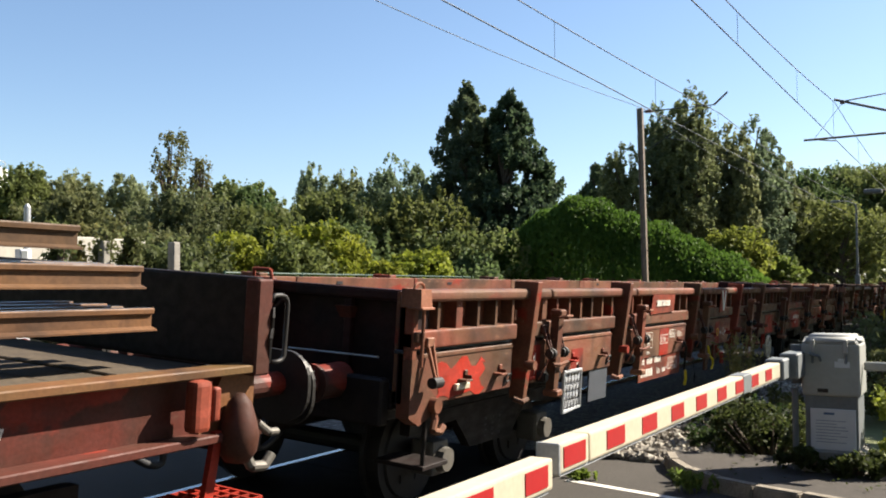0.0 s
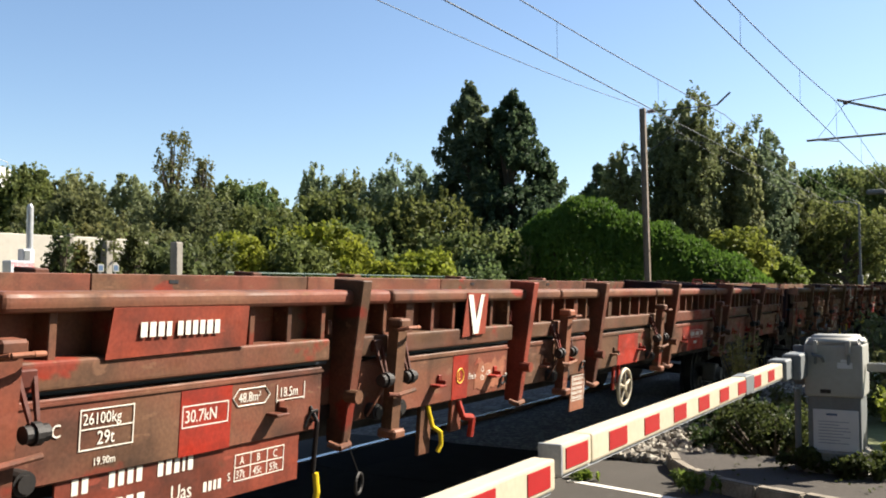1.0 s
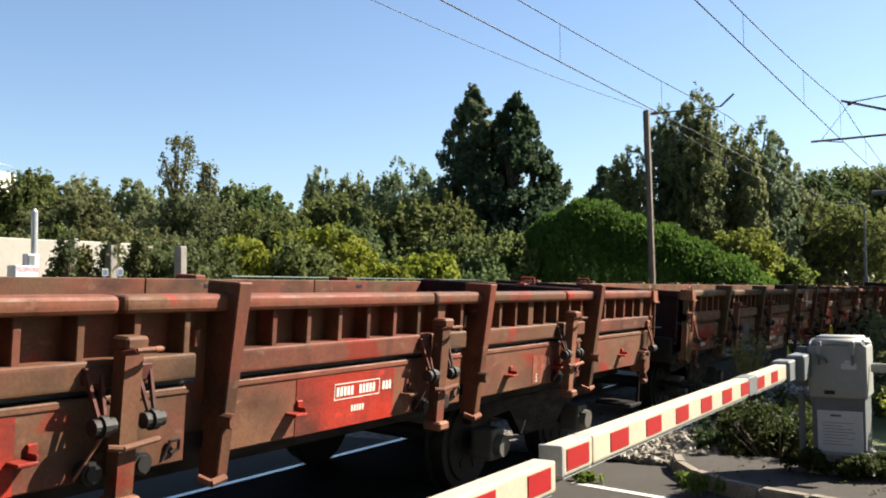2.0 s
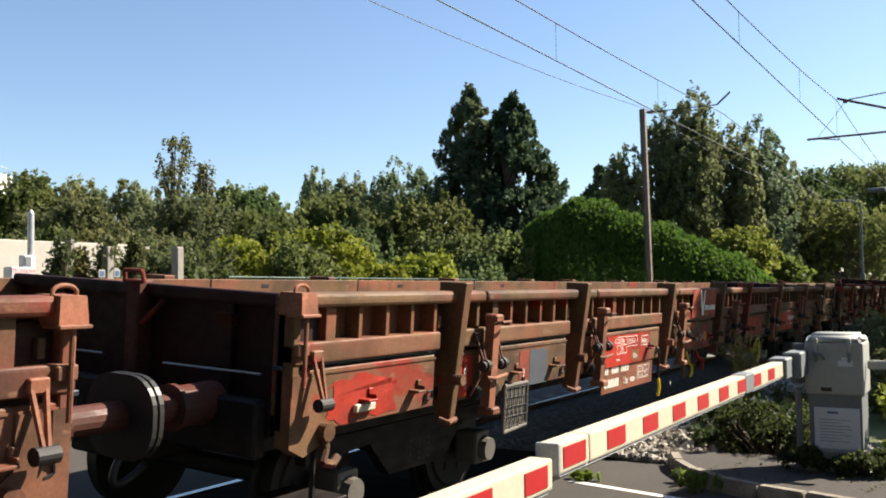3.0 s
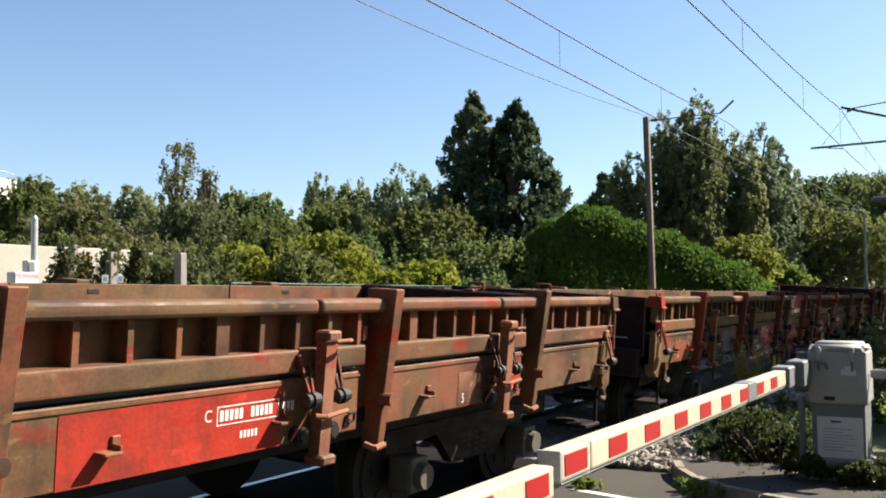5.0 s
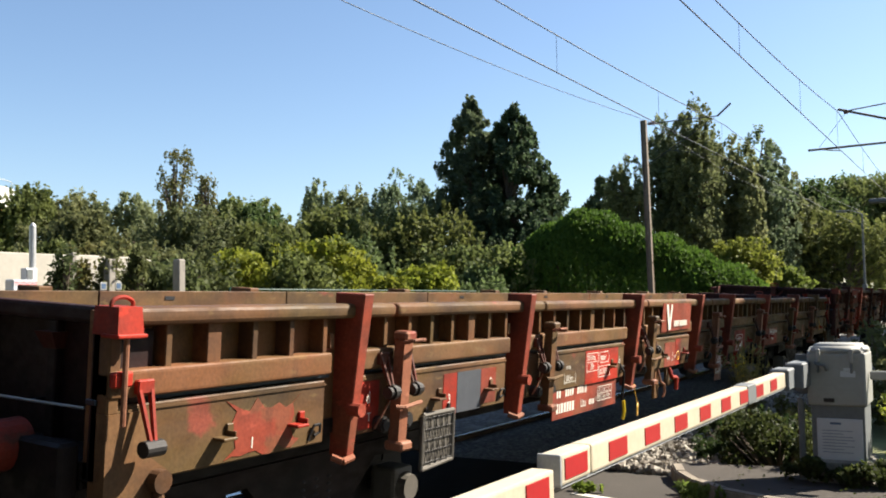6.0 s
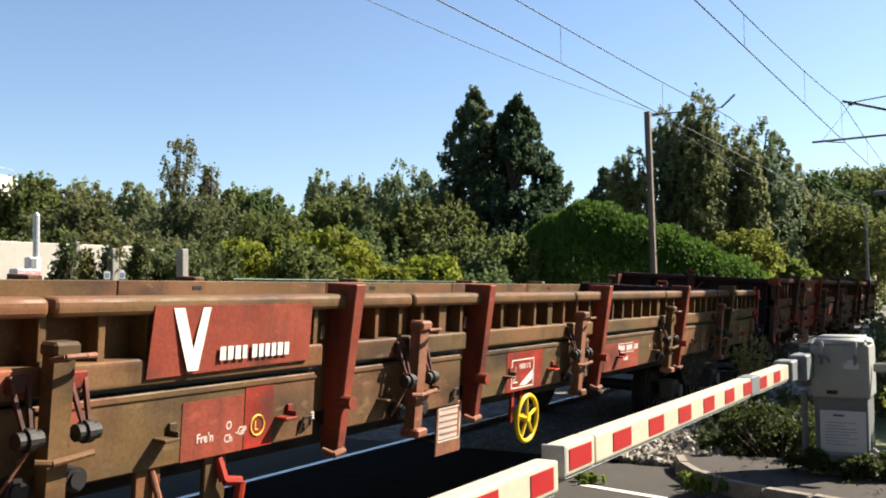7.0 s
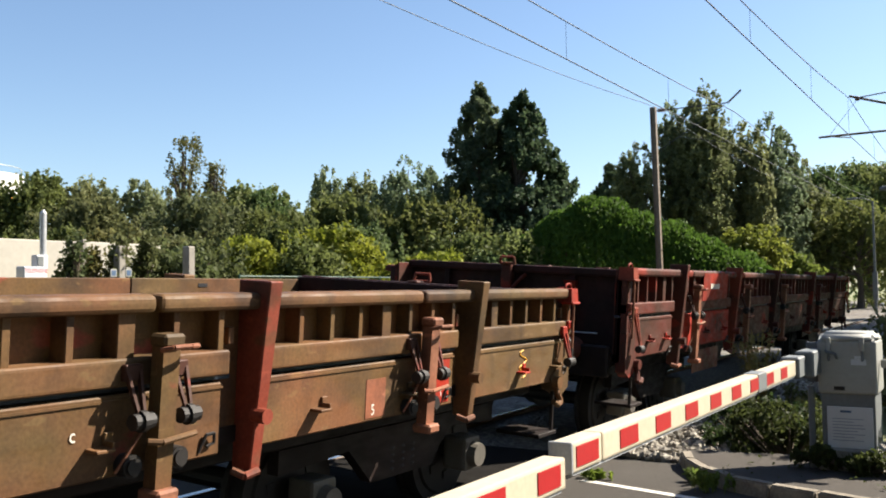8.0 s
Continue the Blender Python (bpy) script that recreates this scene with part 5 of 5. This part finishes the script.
# ---- trees and shrubs ----
def leaf_mesh(name, pts, size, material, parent, rng, flat=0.0, long=1.6, label=""):
    """One pointed leaf or spray (two triangles, slightly folded) at each point."""
    n = len(pts)
    a = rng.normal(size=(n, 3))
    a[:, 2] *= 1.0 - flat
    a /= np.linalg.norm(a, axis=1, keepdims=True) + 1e-9
    b = np.cross(a, rng.normal(size=(n, 3)))
    b /= np.linalg.norm(b, axis=1, keepdims=True) + 1e-9
    s = (size * rng.uniform(0.6, 1.4, n))[:, None]
    c = np.cross(a, b) * s * 0.12
    v = np.empty((n, 4, 3))
    v[:, 0], v[:, 1] = pts - a * s * long / 2, pts + b * s * 0.5 + c
    v[:, 2], v[:, 3] = pts + a * s * long / 2, pts - b * s * 0.5 + c
    idx = np.arange(4 * n, dtype=np.int32)
    me = bpy.data.meshes.new(name)
    me.vertices.add(4 * n)
    me.vertices.foreach_set("co", v.astype(np.float32).ravel())
    me.loops.add(4 * n)
    me.loops.foreach_set("vertex_index", idx)
    me.polygons.add(n)
    me.polygons.foreach_set("loop_start", idx[::4])
    me.polygons.foreach_set("loop_total", np.full(n, 4, dtype=np.int32))
    me.update(calc_edges=True)
    me.materials.append(M[material])
    ob = new(name, me)
    ob.parent = parent
    return tagged(ob, label)


def clumps(kind, h, r, rng):
    """Centres and radii of the leaf clumps of a crown, base at the origin."""
    out = []
    if kind == "conifer":
        n = int(420 + 62 * h * r)
        boughs = [(rng.uniform(0, 2 * math.pi), rng.random() ** 1.15, rng.uniform(0.78, 1.08)) for _ in range(int(20 * h))]
        for _ in range(n):
            a, u, reach = boughs[rng.integers(len(boughs))]
            rim = 1.12 * r * (1.0 - u) ** 0.62 * reach + 0.10
            a += rng.normal() * 0.16
            q = rim * rng.uniform(0.30, 1.0)
            out.append((q * math.cos(a), q * math.sin(a), h * (0.05 + 0.93 * u) + 0.16 * (rim - q) - 0.10 * rim + rng.normal() * 0.12, 0.10 + 0.17 * (1 - u)))
        for k in range(int(2 * h)):
            out.append((rng.normal() * 0.05, rng.normal() * 0.05, h * (0.86 + 0.15 * k / (2 * h)), 0.11))
    elif kind == "poplar":
        lobes = [(rng.uniform(-0.62, 0.62) * r, rng.uniform(-0.62, 0.62) * r, h * rng.uniform(0.74, 0.95), r * rng.uniform(0.32, 0.50)) for _ in range(11)] + [(0, 0, h, 0.50 * r)]
        for _ in range(int(260 + 52 * h * r)):
            lx, ly, lh, lr = lobes[rng.integers(len(lobes))]
            u = rng.random()
            z = lh * (0.05 + 0.95 * u)
            rim = lr * min(1.0, 0.6 + 1.6 * u) * math.sqrt(max(0.02, 1 - max(0, (u - 0.72) / 0.28) ** 2)) + 0.08
            a = rng.uniform(0, 2 * math.pi)
            q = rim * math.sqrt(rng.uniform(0.2, 1.1))
            out.append((lx + q * math.cos(a), ly + q * math.sin(a), z, rng.uniform(0.13, 0.27)))
    elif kind == "wispy":
        for _ in range(int(70 + 26 * h)):
            a, u = rng.uniform(0, 2 * math.pi), rng.uniform(0.08, 1.0) ** 0.8
            q = r * (1.15 - 0.95 * u) * math.sqrt(rng.random())
            out.append((q * math.cos(a) + 0.12 * math.sin(7 * u), q * math.sin(a), h * u, rng.uniform(0.10, 0.26)))
    else:
        lobes = [(rng.normal() * 0.50 * r, rng.normal() * 0.5 * r, h * rng.uniform(0.45, 0.85), r * rng.uniform(0.45, 0.75)) for _ in range(7)]
        lobes += [(rng.uniform(-0.3, 0.3) * r, 0, h - 0.45 * r, 0.42 * r), (0, 0, h * 0.3, r * 0.95), (rng.uniform(-0.6, 0.6) * r, 0, h - 0.7 * r, 0.5 * r)]
        for _ in range(int(220 + 92 * r * h)):
            lx, ly, lz, lr = lobes[rng.integers(len(lobes))]
            d = rng.normal(size=3)
            d /= np.linalg.norm(d)
            q = lr * (rng.uniform(0.50, 1.05) if rng.random() < 0.85 else rng.uniform(1.0, 1.22))
            z = lz + d[2] * q * 1.15
            if z > 0.1:
                out.append((lx + d[0] * q, ly + d[1] * q, min(z, h * rng.uniform(0.96, 1.04)), rng.uniform(0.10, 0.26)))
    return np.array(out)


KIND = {
    "conifer": ("conifer_tree", "leaf_conifer", 0.125, 19, "dark green pointed conifer behind the tracks", "tree"),
    "poplar": ("poplar_tree", "leaf_poplar", 0.135, 22, "tall slender grey-green poplar in full leaf", "tree"),
    # the broad kind also serves the unseen sky-blocking trees behind the camera
    "broad": ("broadleaf_tree", "leaf_broad", 0.145, 13, "leafy mid-green broadleaf tree behind the tracks", "tree"),
    "dull": ("broadleaf_tree", "leaf_dull", 0.13, 14, "dull brownish green broadleaf tree", "tree"),
    "golden": ("golden_shrub", "leaf_golden", 0.135, 18, "yellow-green leafy shrub catching the sun", "shrub"),
    "vine": ("creeper_mound", "leaf_vine", 0.135, 18, "bright green creeper-covered mound", "shrub"),
    "wispy": ("sparse_tree", "leaf_dull", 0.10, 15, "thin sparse tree with open twigs", "tree"),
}


def tree(kind, x, y, top, r, seed):
    name, mat, leaf, per, label, cat = KIND[kind]
    rng = np.random.default_rng(seed)
    t = thing(name, label, cat, at=pose(x, y, -0.06))
    h = top + 0.06
    dist = math.hypot(x, y)
    shape = "broad" if kind in ("dull", "golden", "vine") else kind
    cl = clumps(shape, h, r, rng)
    # trunk and limbs
    bm = bmesh.new()
    foot = 0.03 * h + 0.05
    bend = [(rng.normal() * 0.02 * h * (k > 0), rng.normal() * 0.02 * h * (k > 0), h * 0.92 * k / 5) for k in range(6)]
    for k in range(5):
        rod(bm, bend[k], bend[k + 1], foot * (1 - k / 5.3), foot * (1 - (k + 1) / 5.3), 8)
    picks = cl[rng.choice(len(cl), min(len(cl), 46 if kind == "wispy" else 26), replace=False)]
    for px, py, pz, pr in picks:
        b = bend[min(5, max(1, int(5 * pz / h)))]
        start = Vector(b) * 0.8
        rod(bm, start, (px, py, pz), foot * 0.28, 0.012, 5)
    part("trunk", bm, "bark", t)
    n = rng.poisson(per * (0.15 if y < 0 or x > 0 else 0.6 if kind == "broad" and dist > 58 else 1.0), len(cl))
    pts = np.repeat(cl, n, axis=0)
    d = rng.normal(size=(len(pts), 3))
    d *= (rng.random((len(pts), 1)) ** 0.45) / (np.linalg.norm(d, axis=1, keepdims=True) + 1e-9)
    if kind in ("broad", "poplar", "dull", "wispy", "conifer"):
        d *= np.array((0.78, 0.78, 1.75))
    if kind == "conifer":
        d[:, 2] -= 0.35 * rng.random(len(pts))
    pos = pts[:, :3] + d * pts[:, 3:4]
    pos[:, 2] = np.maximum(pos[:, 2], 0.05)
    leaf_mesh("crown", pos, leaf * (0.55 + dist / 140) * (2.6 if y < 0 or x > 0 else 1.0), mat, t, rng, 0.0, 1.9 if kind == "conifer" else 1.5)
    return t


def cypress_ridge():
    """A clipped-looking ridge of cypress: fine upright sprays on a smooth mound that slopes to one side."""
    rng = np.random.default_rng(9)
    t = thing("cypress_hedge", "dense bright green cypress hedge sloping down along the tracks", "hedge")
    xs = np.array((-18.6, -17.4, -16.2, -15.0, -14.2, -13.2, -12.0, -10.4, -9.0, -7.9, -7.0))
    hs = np.array((1.6, 3.0, 4.1, 4.9, 5.25, 4.9, 4.42, 3.70, 3.0, 2.35, 1.4))
    n = 105000
    x, v = rng.uniform(-18.6, -7.0, n), rng.uniform(-1.0, 1.0, n)
    knob = 0.10 * np.sin(2.3 * x + 1.1) + 0.12 * np.sin(5.1 * x + 3.0 * v) + 0.10 * np.sin(9.0 * x - 7.0 * v) + 0.07 * np.sin(15.0 * x + 12.0 * v)
    top = np.interp(x, xs, hs) + knob * 0.7
    z = top * np.sqrt(np.clip(1 - np.abs(v) ** 2.6, 0.0, 1.0)) * (1 - 0.14 * rng.random(n) ** 2)
    y = 35.2 + 0.22 * (x + 13) + 1.9 * v * (0.75 + 0.25 * hs.max() / 5.25) + 0.5 * knob
    pos = np.stack([x, y, np.maximum(z, 0.05)], 1) + rng.normal(size=(n, 3)) * 0.05
    leaf_mesh("foliage", pos[z > 1.0], 0.066, "leaf_hedge", t, rng, -1.6, 2.6)
    leaf_mesh("foliage", pos[z <= 1.0], 0.10, "leaf_hedge", t, rng, -1.6, 2.3)
    for k in range(9):
        cx = -17.6 + 1.2 * k
        part("trunk", rod(bmesh.new(), (cx, 35.2 + 0.22 * (cx + 13), -0.06), (cx, 35.2 + 0.22 * (cx + 13), 0.8 * float(np.interp(cx, xs, hs))), 0.11, 0.03, 8), "bark", t)


cypress_ridge()
TREES = [
    ("conifer", -21.5, 39.2, 11.5, 3.3), ("conifer", -19.3, 39.2, 10.9, 3.7), ("conifer", -18.3, 41.0, 7.6, 1.8),
    ("poplar", -19.9, 57.6, 10.9, 1.7), ("poplar", -18.7, 60.5, 14.0, 2.0), ("poplar", -16.6, 60.6, 14.8, 2.7), ("poplar", -15.0, 63.9, 12.6, 2.2),
    ("poplar", -13.5, 65.9, 13.4, 2.4), ("poplar", -12.2, 69.1, 10.5, 2.2), ("conifer", -27.0, 70.6, 11.6, 3.4),
    ("broad", -12.1, 79.7, 11.0, 2.9), ("broad", -9.7, 84.6, 11.8, 3.5), ("broad", -6.5, 81.9, 11.0, 3.4), ("broad", -8.5, 68.6, 7.4, 3.0),
    ("broad", -11.8, 69.7, 6.2, 2.6), ("golden", -10.1, 45.1, 4.2, 1.6), ("golden", -8.6, 47.5, 3.0, 1.3),
    ("poplar", -41.0, 52.0, 10.4, 2.2), ("poplar", -37.7, 51.7, 9.9, 2.1), ("poplar", -34.1, 51.5, 10.6, 2.9), ("broad", -22.4, 35.4, 5.8, 2.6),
    ("broad", -18.5, 33.1, 3.6, 1.8), ("vine", -20.0, 26.4, 3.7, 2.0), ("broad", -27.6, 34.6, 6.0, 2.1), ("dull", -28.9, 38.5, 6.3, 1.8),
    ("broad", -49.7, 35.2, 9.0, 2.4), ("poplar", -49.0, 38.0, 9.0, 2.6), ("poplar", -44.6, 38.3, 8.5, 2.4), ("poplar", -46.8, 37.0, 8.6, 2.0), ("wispy", -31.5, 29.8, 8.7, 2.7), ("wispy", -30.6, 30.6, 7.4, 1.5),
    ("broad", -32.5, 34.0, 6.8, 1.8), ("broad", -29.9, 33.2, 6.3, 1.5), ("dull", -29.0, 26.8, 5.5, 1.9), ("broad", -26.4, 30.7, 5.0, 1.8),
    ("vine", -21.2, 22.2, 3.3, 0.9), ("dull", -37.5, 28.7, 6.0, 2.4), ("wispy", -15.6, 12.9, 2.75, 0.7), ("wispy", -15.75, 11.9, 2.6, 0.55), ("wispy", -15.7, 13.7, 2.7, 0.7), ("dull", -15.9, 14.6, 2.5, 0.8), ("wispy", -15.8, 12.4, 2.4, 0.5), ("wispy", -21.8, 18.3, 3.6, 1.2),
    ("dull", -23.0, 21.0, 3.3, 1.4), ("broad", -52.4, 33.7, 8.0, 2.2), ("vine", -23.6, 25.4, 2.9, 1.3), ("vine", -17.6, 29.0, 2.9, 1.1), ("broad", -33.0, 24.8, 4.4, 2.0),
    ("broad", -24.5, 29.5, 4.2, 1.8), ("broad", -16.8, 35.5, 3.4, 1.5), ("dull", -26.0, 22.4, 3.6, 1.5),
    ("broad", -18.8, 17.4, 2.7, 1.1), ("dull", -20.0, 19.6, 2.9, 1.2), ("broad", -19.3, 23.6, 3.0, 1.2), ("vine", -17.4, 25.6, 2.4, 1.0),
    ("broad", -17.0, 31.5, 2.9, 1.2), ("broad", -22.0, 29.5, 3.9, 1.6), ("dull", -19.0, 15.2, 2.5, 0.9),
    # the row along the right of the tracks that shades the tail of the train
    ("broad", 3.4, 21.8, 10.5, 2.3), ("broad", 3.0, 26.2, 11.0, 2.6), ("broad", 3.4, 31.0, 10.6, 2.6), ("broad", 3.0, 36.0, 11.0, 2.7), ("broad", 3.4, 41.5, 11.0, 2.8),
    ("broad", 3.0, 47.5, 11.0, 3.0), ("broad", 3.2, 54.0, 11.0, 3.0), ("broad", 2.7, 8.5, 4.0, 0.7), ("broad", 2.7, 17.4, 8.0, 1.4),
    # unseen trees added behind the camera to block sky light from the wagon ends
    ("broad", -27.0, -9.0, 10.5, 3.4), ("broad", -20.5, -11.0, 11.0, 3.4), ("broad", -14.0, -9.5, 11.0, 3.6), ("broad", -8.0, -10.5, 10.5, 3.4),
    ("broad", -2.0, -9.0, 11.0, 3.4), ("broad", 4.0, -8.5, 11.0, 3.6), ("broad", 9.5, -4.0, 11.0, 3.6), ("broad", 11.5, 3.0, 8.5, 3.2),
    ("broad", -18.0, -4.5, 7.0, 2.4),
]
for i, row in enumerate(TREES):
    tree(*row, 100 + i)


def low_shrub(name, label, cat, x, y, spots, mat, leaf, per, seed, z0=0.0):
    rng = np.random.default_rng(seed)
    t = thing(name, label, cat, at=pose(x, y, z0))
    cl = np.array(spots)
    pts = np.repeat(cl, per, axis=0)
    d = rng.normal(size=(len(pts), 3))
    d *= (rng.random((len(pts), 1)) ** 0.5) / np.linalg.norm(d, axis=1, keepdims=True)
    pos = pts[:, :3] + d * pts[:, 3:4]
    pos[:, 2] = np.abs(pos[:, 2])
    bm = bmesh.new()
    for a, b, c, r in spots:
        rod(bm, (a * 0.3, b * 0.3, 0.0), (a, b, c), 0.012, 0.005, 5)
    part("stem", bm, "bark", t)
    leaf_mesh("foliage", pos, leaf, mat, t, rng)
    return t


def spread(n, w, dpt, h, r, seed):
    g = random.Random(seed)
    return [(g.uniform(-w, w), g.uniform(-dpt, dpt), g.uniform(0.04, h), g.uniform(0.6, 1.2) * r) for _ in range(n)]


low_shrub("weed_patch", "dark leafy weeds beside the barrier housing", "weeds", -1.75, 8.85, spread(70, 0.42, 0.35, 0.46, 0.10, 1), "leaf_weed", 0.028, 80, 21)
low_shrub("weed_patch", "dark leafy weeds along the ballast edge", "weeds", -2.15, 9.5, spread(60, 0.40, 0.55, 0.36, 0.10, 2), "leaf_weed", 0.028, 80, 22)
low_shrub("weed_patch", "creeping weeds at the foot of the housing", "weeds", -1.1, 8.0, [(a, b - 0.15, c * 0.5, r * 0.7) for a, b, c, r in spread(40, 0.42, 0.10, 0.34, 0.09, 3)], "leaf_weed", 0.026, 70, 23, 0.1)
low_shrub("shrub", "sunlit leafy shrub beside the housing", "shrub", -0.52, 8.75, spread(50, 0.26, 0.40, 0.62, 0.12, 4), "leaf_vine", 0.032, 70, 24, 0.05)
low_shrub("shrub", "pale flowering shrub by the tracks", "shrub", -1.0, 12.6, spread(60, 0.5, 0.8, 1.15, 0.17, 5), "leaf_dull", 0.05, 60, 25)
low_shrub("weed_patch", "dry weeds on the ballast shoulder", "weeds", -2.3, 11.5, spread(30, 0.4, 1.2, 0.25, 0.10, 6), "leaf_dull", 0.04, 45, 26)


def plume(x, y, n, h, seed, label, mat="straw"):
    g = np.random.default_rng(seed)
    t = thing("grass_tuft", label, "grass tuft", "grass tufts", pose(x, y, 0))
    pts = []
    bm = bmesh.new()
    for _ in range(n):
        lean = g.normal(size=2) * 0.16 * h
        base = g.normal(size=2) * 0.05
        tip = (base[0] + lean[0], base[1] + lean[1], h * g.uniform(0.65, 1.05))
        rod(bm, (*base, 0), tip, 0.004, 0.002, 4)
        for k in range(16):
            u = g.uniform(0.35, 1.0)
            pts.append((base[0] + lean[0] * u, base[1] + lean[1] * u, tip[2] * u))
    part("stalk", bm, mat, t)
    blades = leaf_mesh("blade_cluster", np.array(pts) + g.normal(size=(len(pts), 3)) * 0.008, 0.022, mat, t, g, 0.0, 3.0)
    blades["kind"] = "stuff"


plume(-2.58, 11.3, 44, 1.02, 31, "tall straw-coloured grass plumes beside the train")
plume(-1.98, 7.14, 16, 0.16, 32, "small dry grass tuft at the kerb", "leaf_golden")
plume(-2.2, 7.42, 10, 0.10, 33, "small dry grass tuft at the kerb", "leaf_golden")
plume(-2.95, 7.2, 14, 0.07, 34, "small green grass tuft in the road joint", "leaf_vine")


# ---- leaf litter on the footway ----
def litter():
    rng = np.random.default_rng(5)
    n = 150
    pts = np.stack([rng.uniform(-2.0, 1.0, n), rng.uniform(7.3, 8.4, n), np.full(n, 0.122)], 1)
    pts = pts[pts[:, 1] > 7.15 - 0.36 * (pts[:, 0] + 1.6)]
    ob = leaf_mesh("leaf_litter", pts, 0.02, "leaf_weed", None, rng, 0.92, 1.8, "dry dark leaf litter scattered on the footway")
    tagged(ob, category="leaf litter", kind="stuff")


litter()


# ---- loose ballast ----
def stones():
    rng = np.random.default_rng(77)
    base = bmesh.new()
    bmesh.ops.create_icosphere(base, subdivisions=1, radius=1)
    v0 = np.array([v.co[:] for v in base.verts])
    f0 = np.array([[v.index for v in f.verts] for f in base.faces])
    base.free()
    n = 5200
    x, y = rng.uniform(-3.7, -2.2, n), 8.2 + 14 * rng.random(n) ** 1.6
    s = rng.uniform(0.018, 0.042, n)
    verts = v0[None] * (1 + 0.28 * rng.normal(size=(n, len(v0), 1))) * (s[:, None, None] * rng.uniform(0.7, 1.3, (n, 1, 3)))
    verts += np.stack([x, y, rng.uniform(0.0, 0.03, n) + 0.05 * np.clip((-2.6 - x), 0, 0.6)], 1)[:, None]
    faces = f0[None] + (np.arange(n) * len(v0))[:, None, None]
    ob = raw("ballast_stones", verts.reshape(-1, 3).tolist(), faces.reshape(-1, 3).tolist(), "pebble")
    tagged(ob, "loose pale ballast stones along the track edge", "ballast", kind="stuff")


stones()


# ---- what moves ----
def motions():
    for w, y0 in SET:
        walk(w, [(t, pose(TRACKS[0], y0 - V * t, 0.03 if w is flat else 0, 0, CANT, 0)) for t in range(9)])
    carrier = pose(TRACKS[0], 0, 0, 0, CANT, 0)
    for r, x, y, z in LOAD:
        walk(r, [(t, pose(0, FLAT_Y - V * t, 0) @ carrier @ pose(x, y, z)) for t in range(9)])
    turn = math.degrees(V / WHEEL)
    for ob, y in wheelsets:
        walk(ob, [(0.08 * k, pose(0, y, WHEEL, turn * 0.08 * k, 0, 0)) for k in range(101)])


motions()
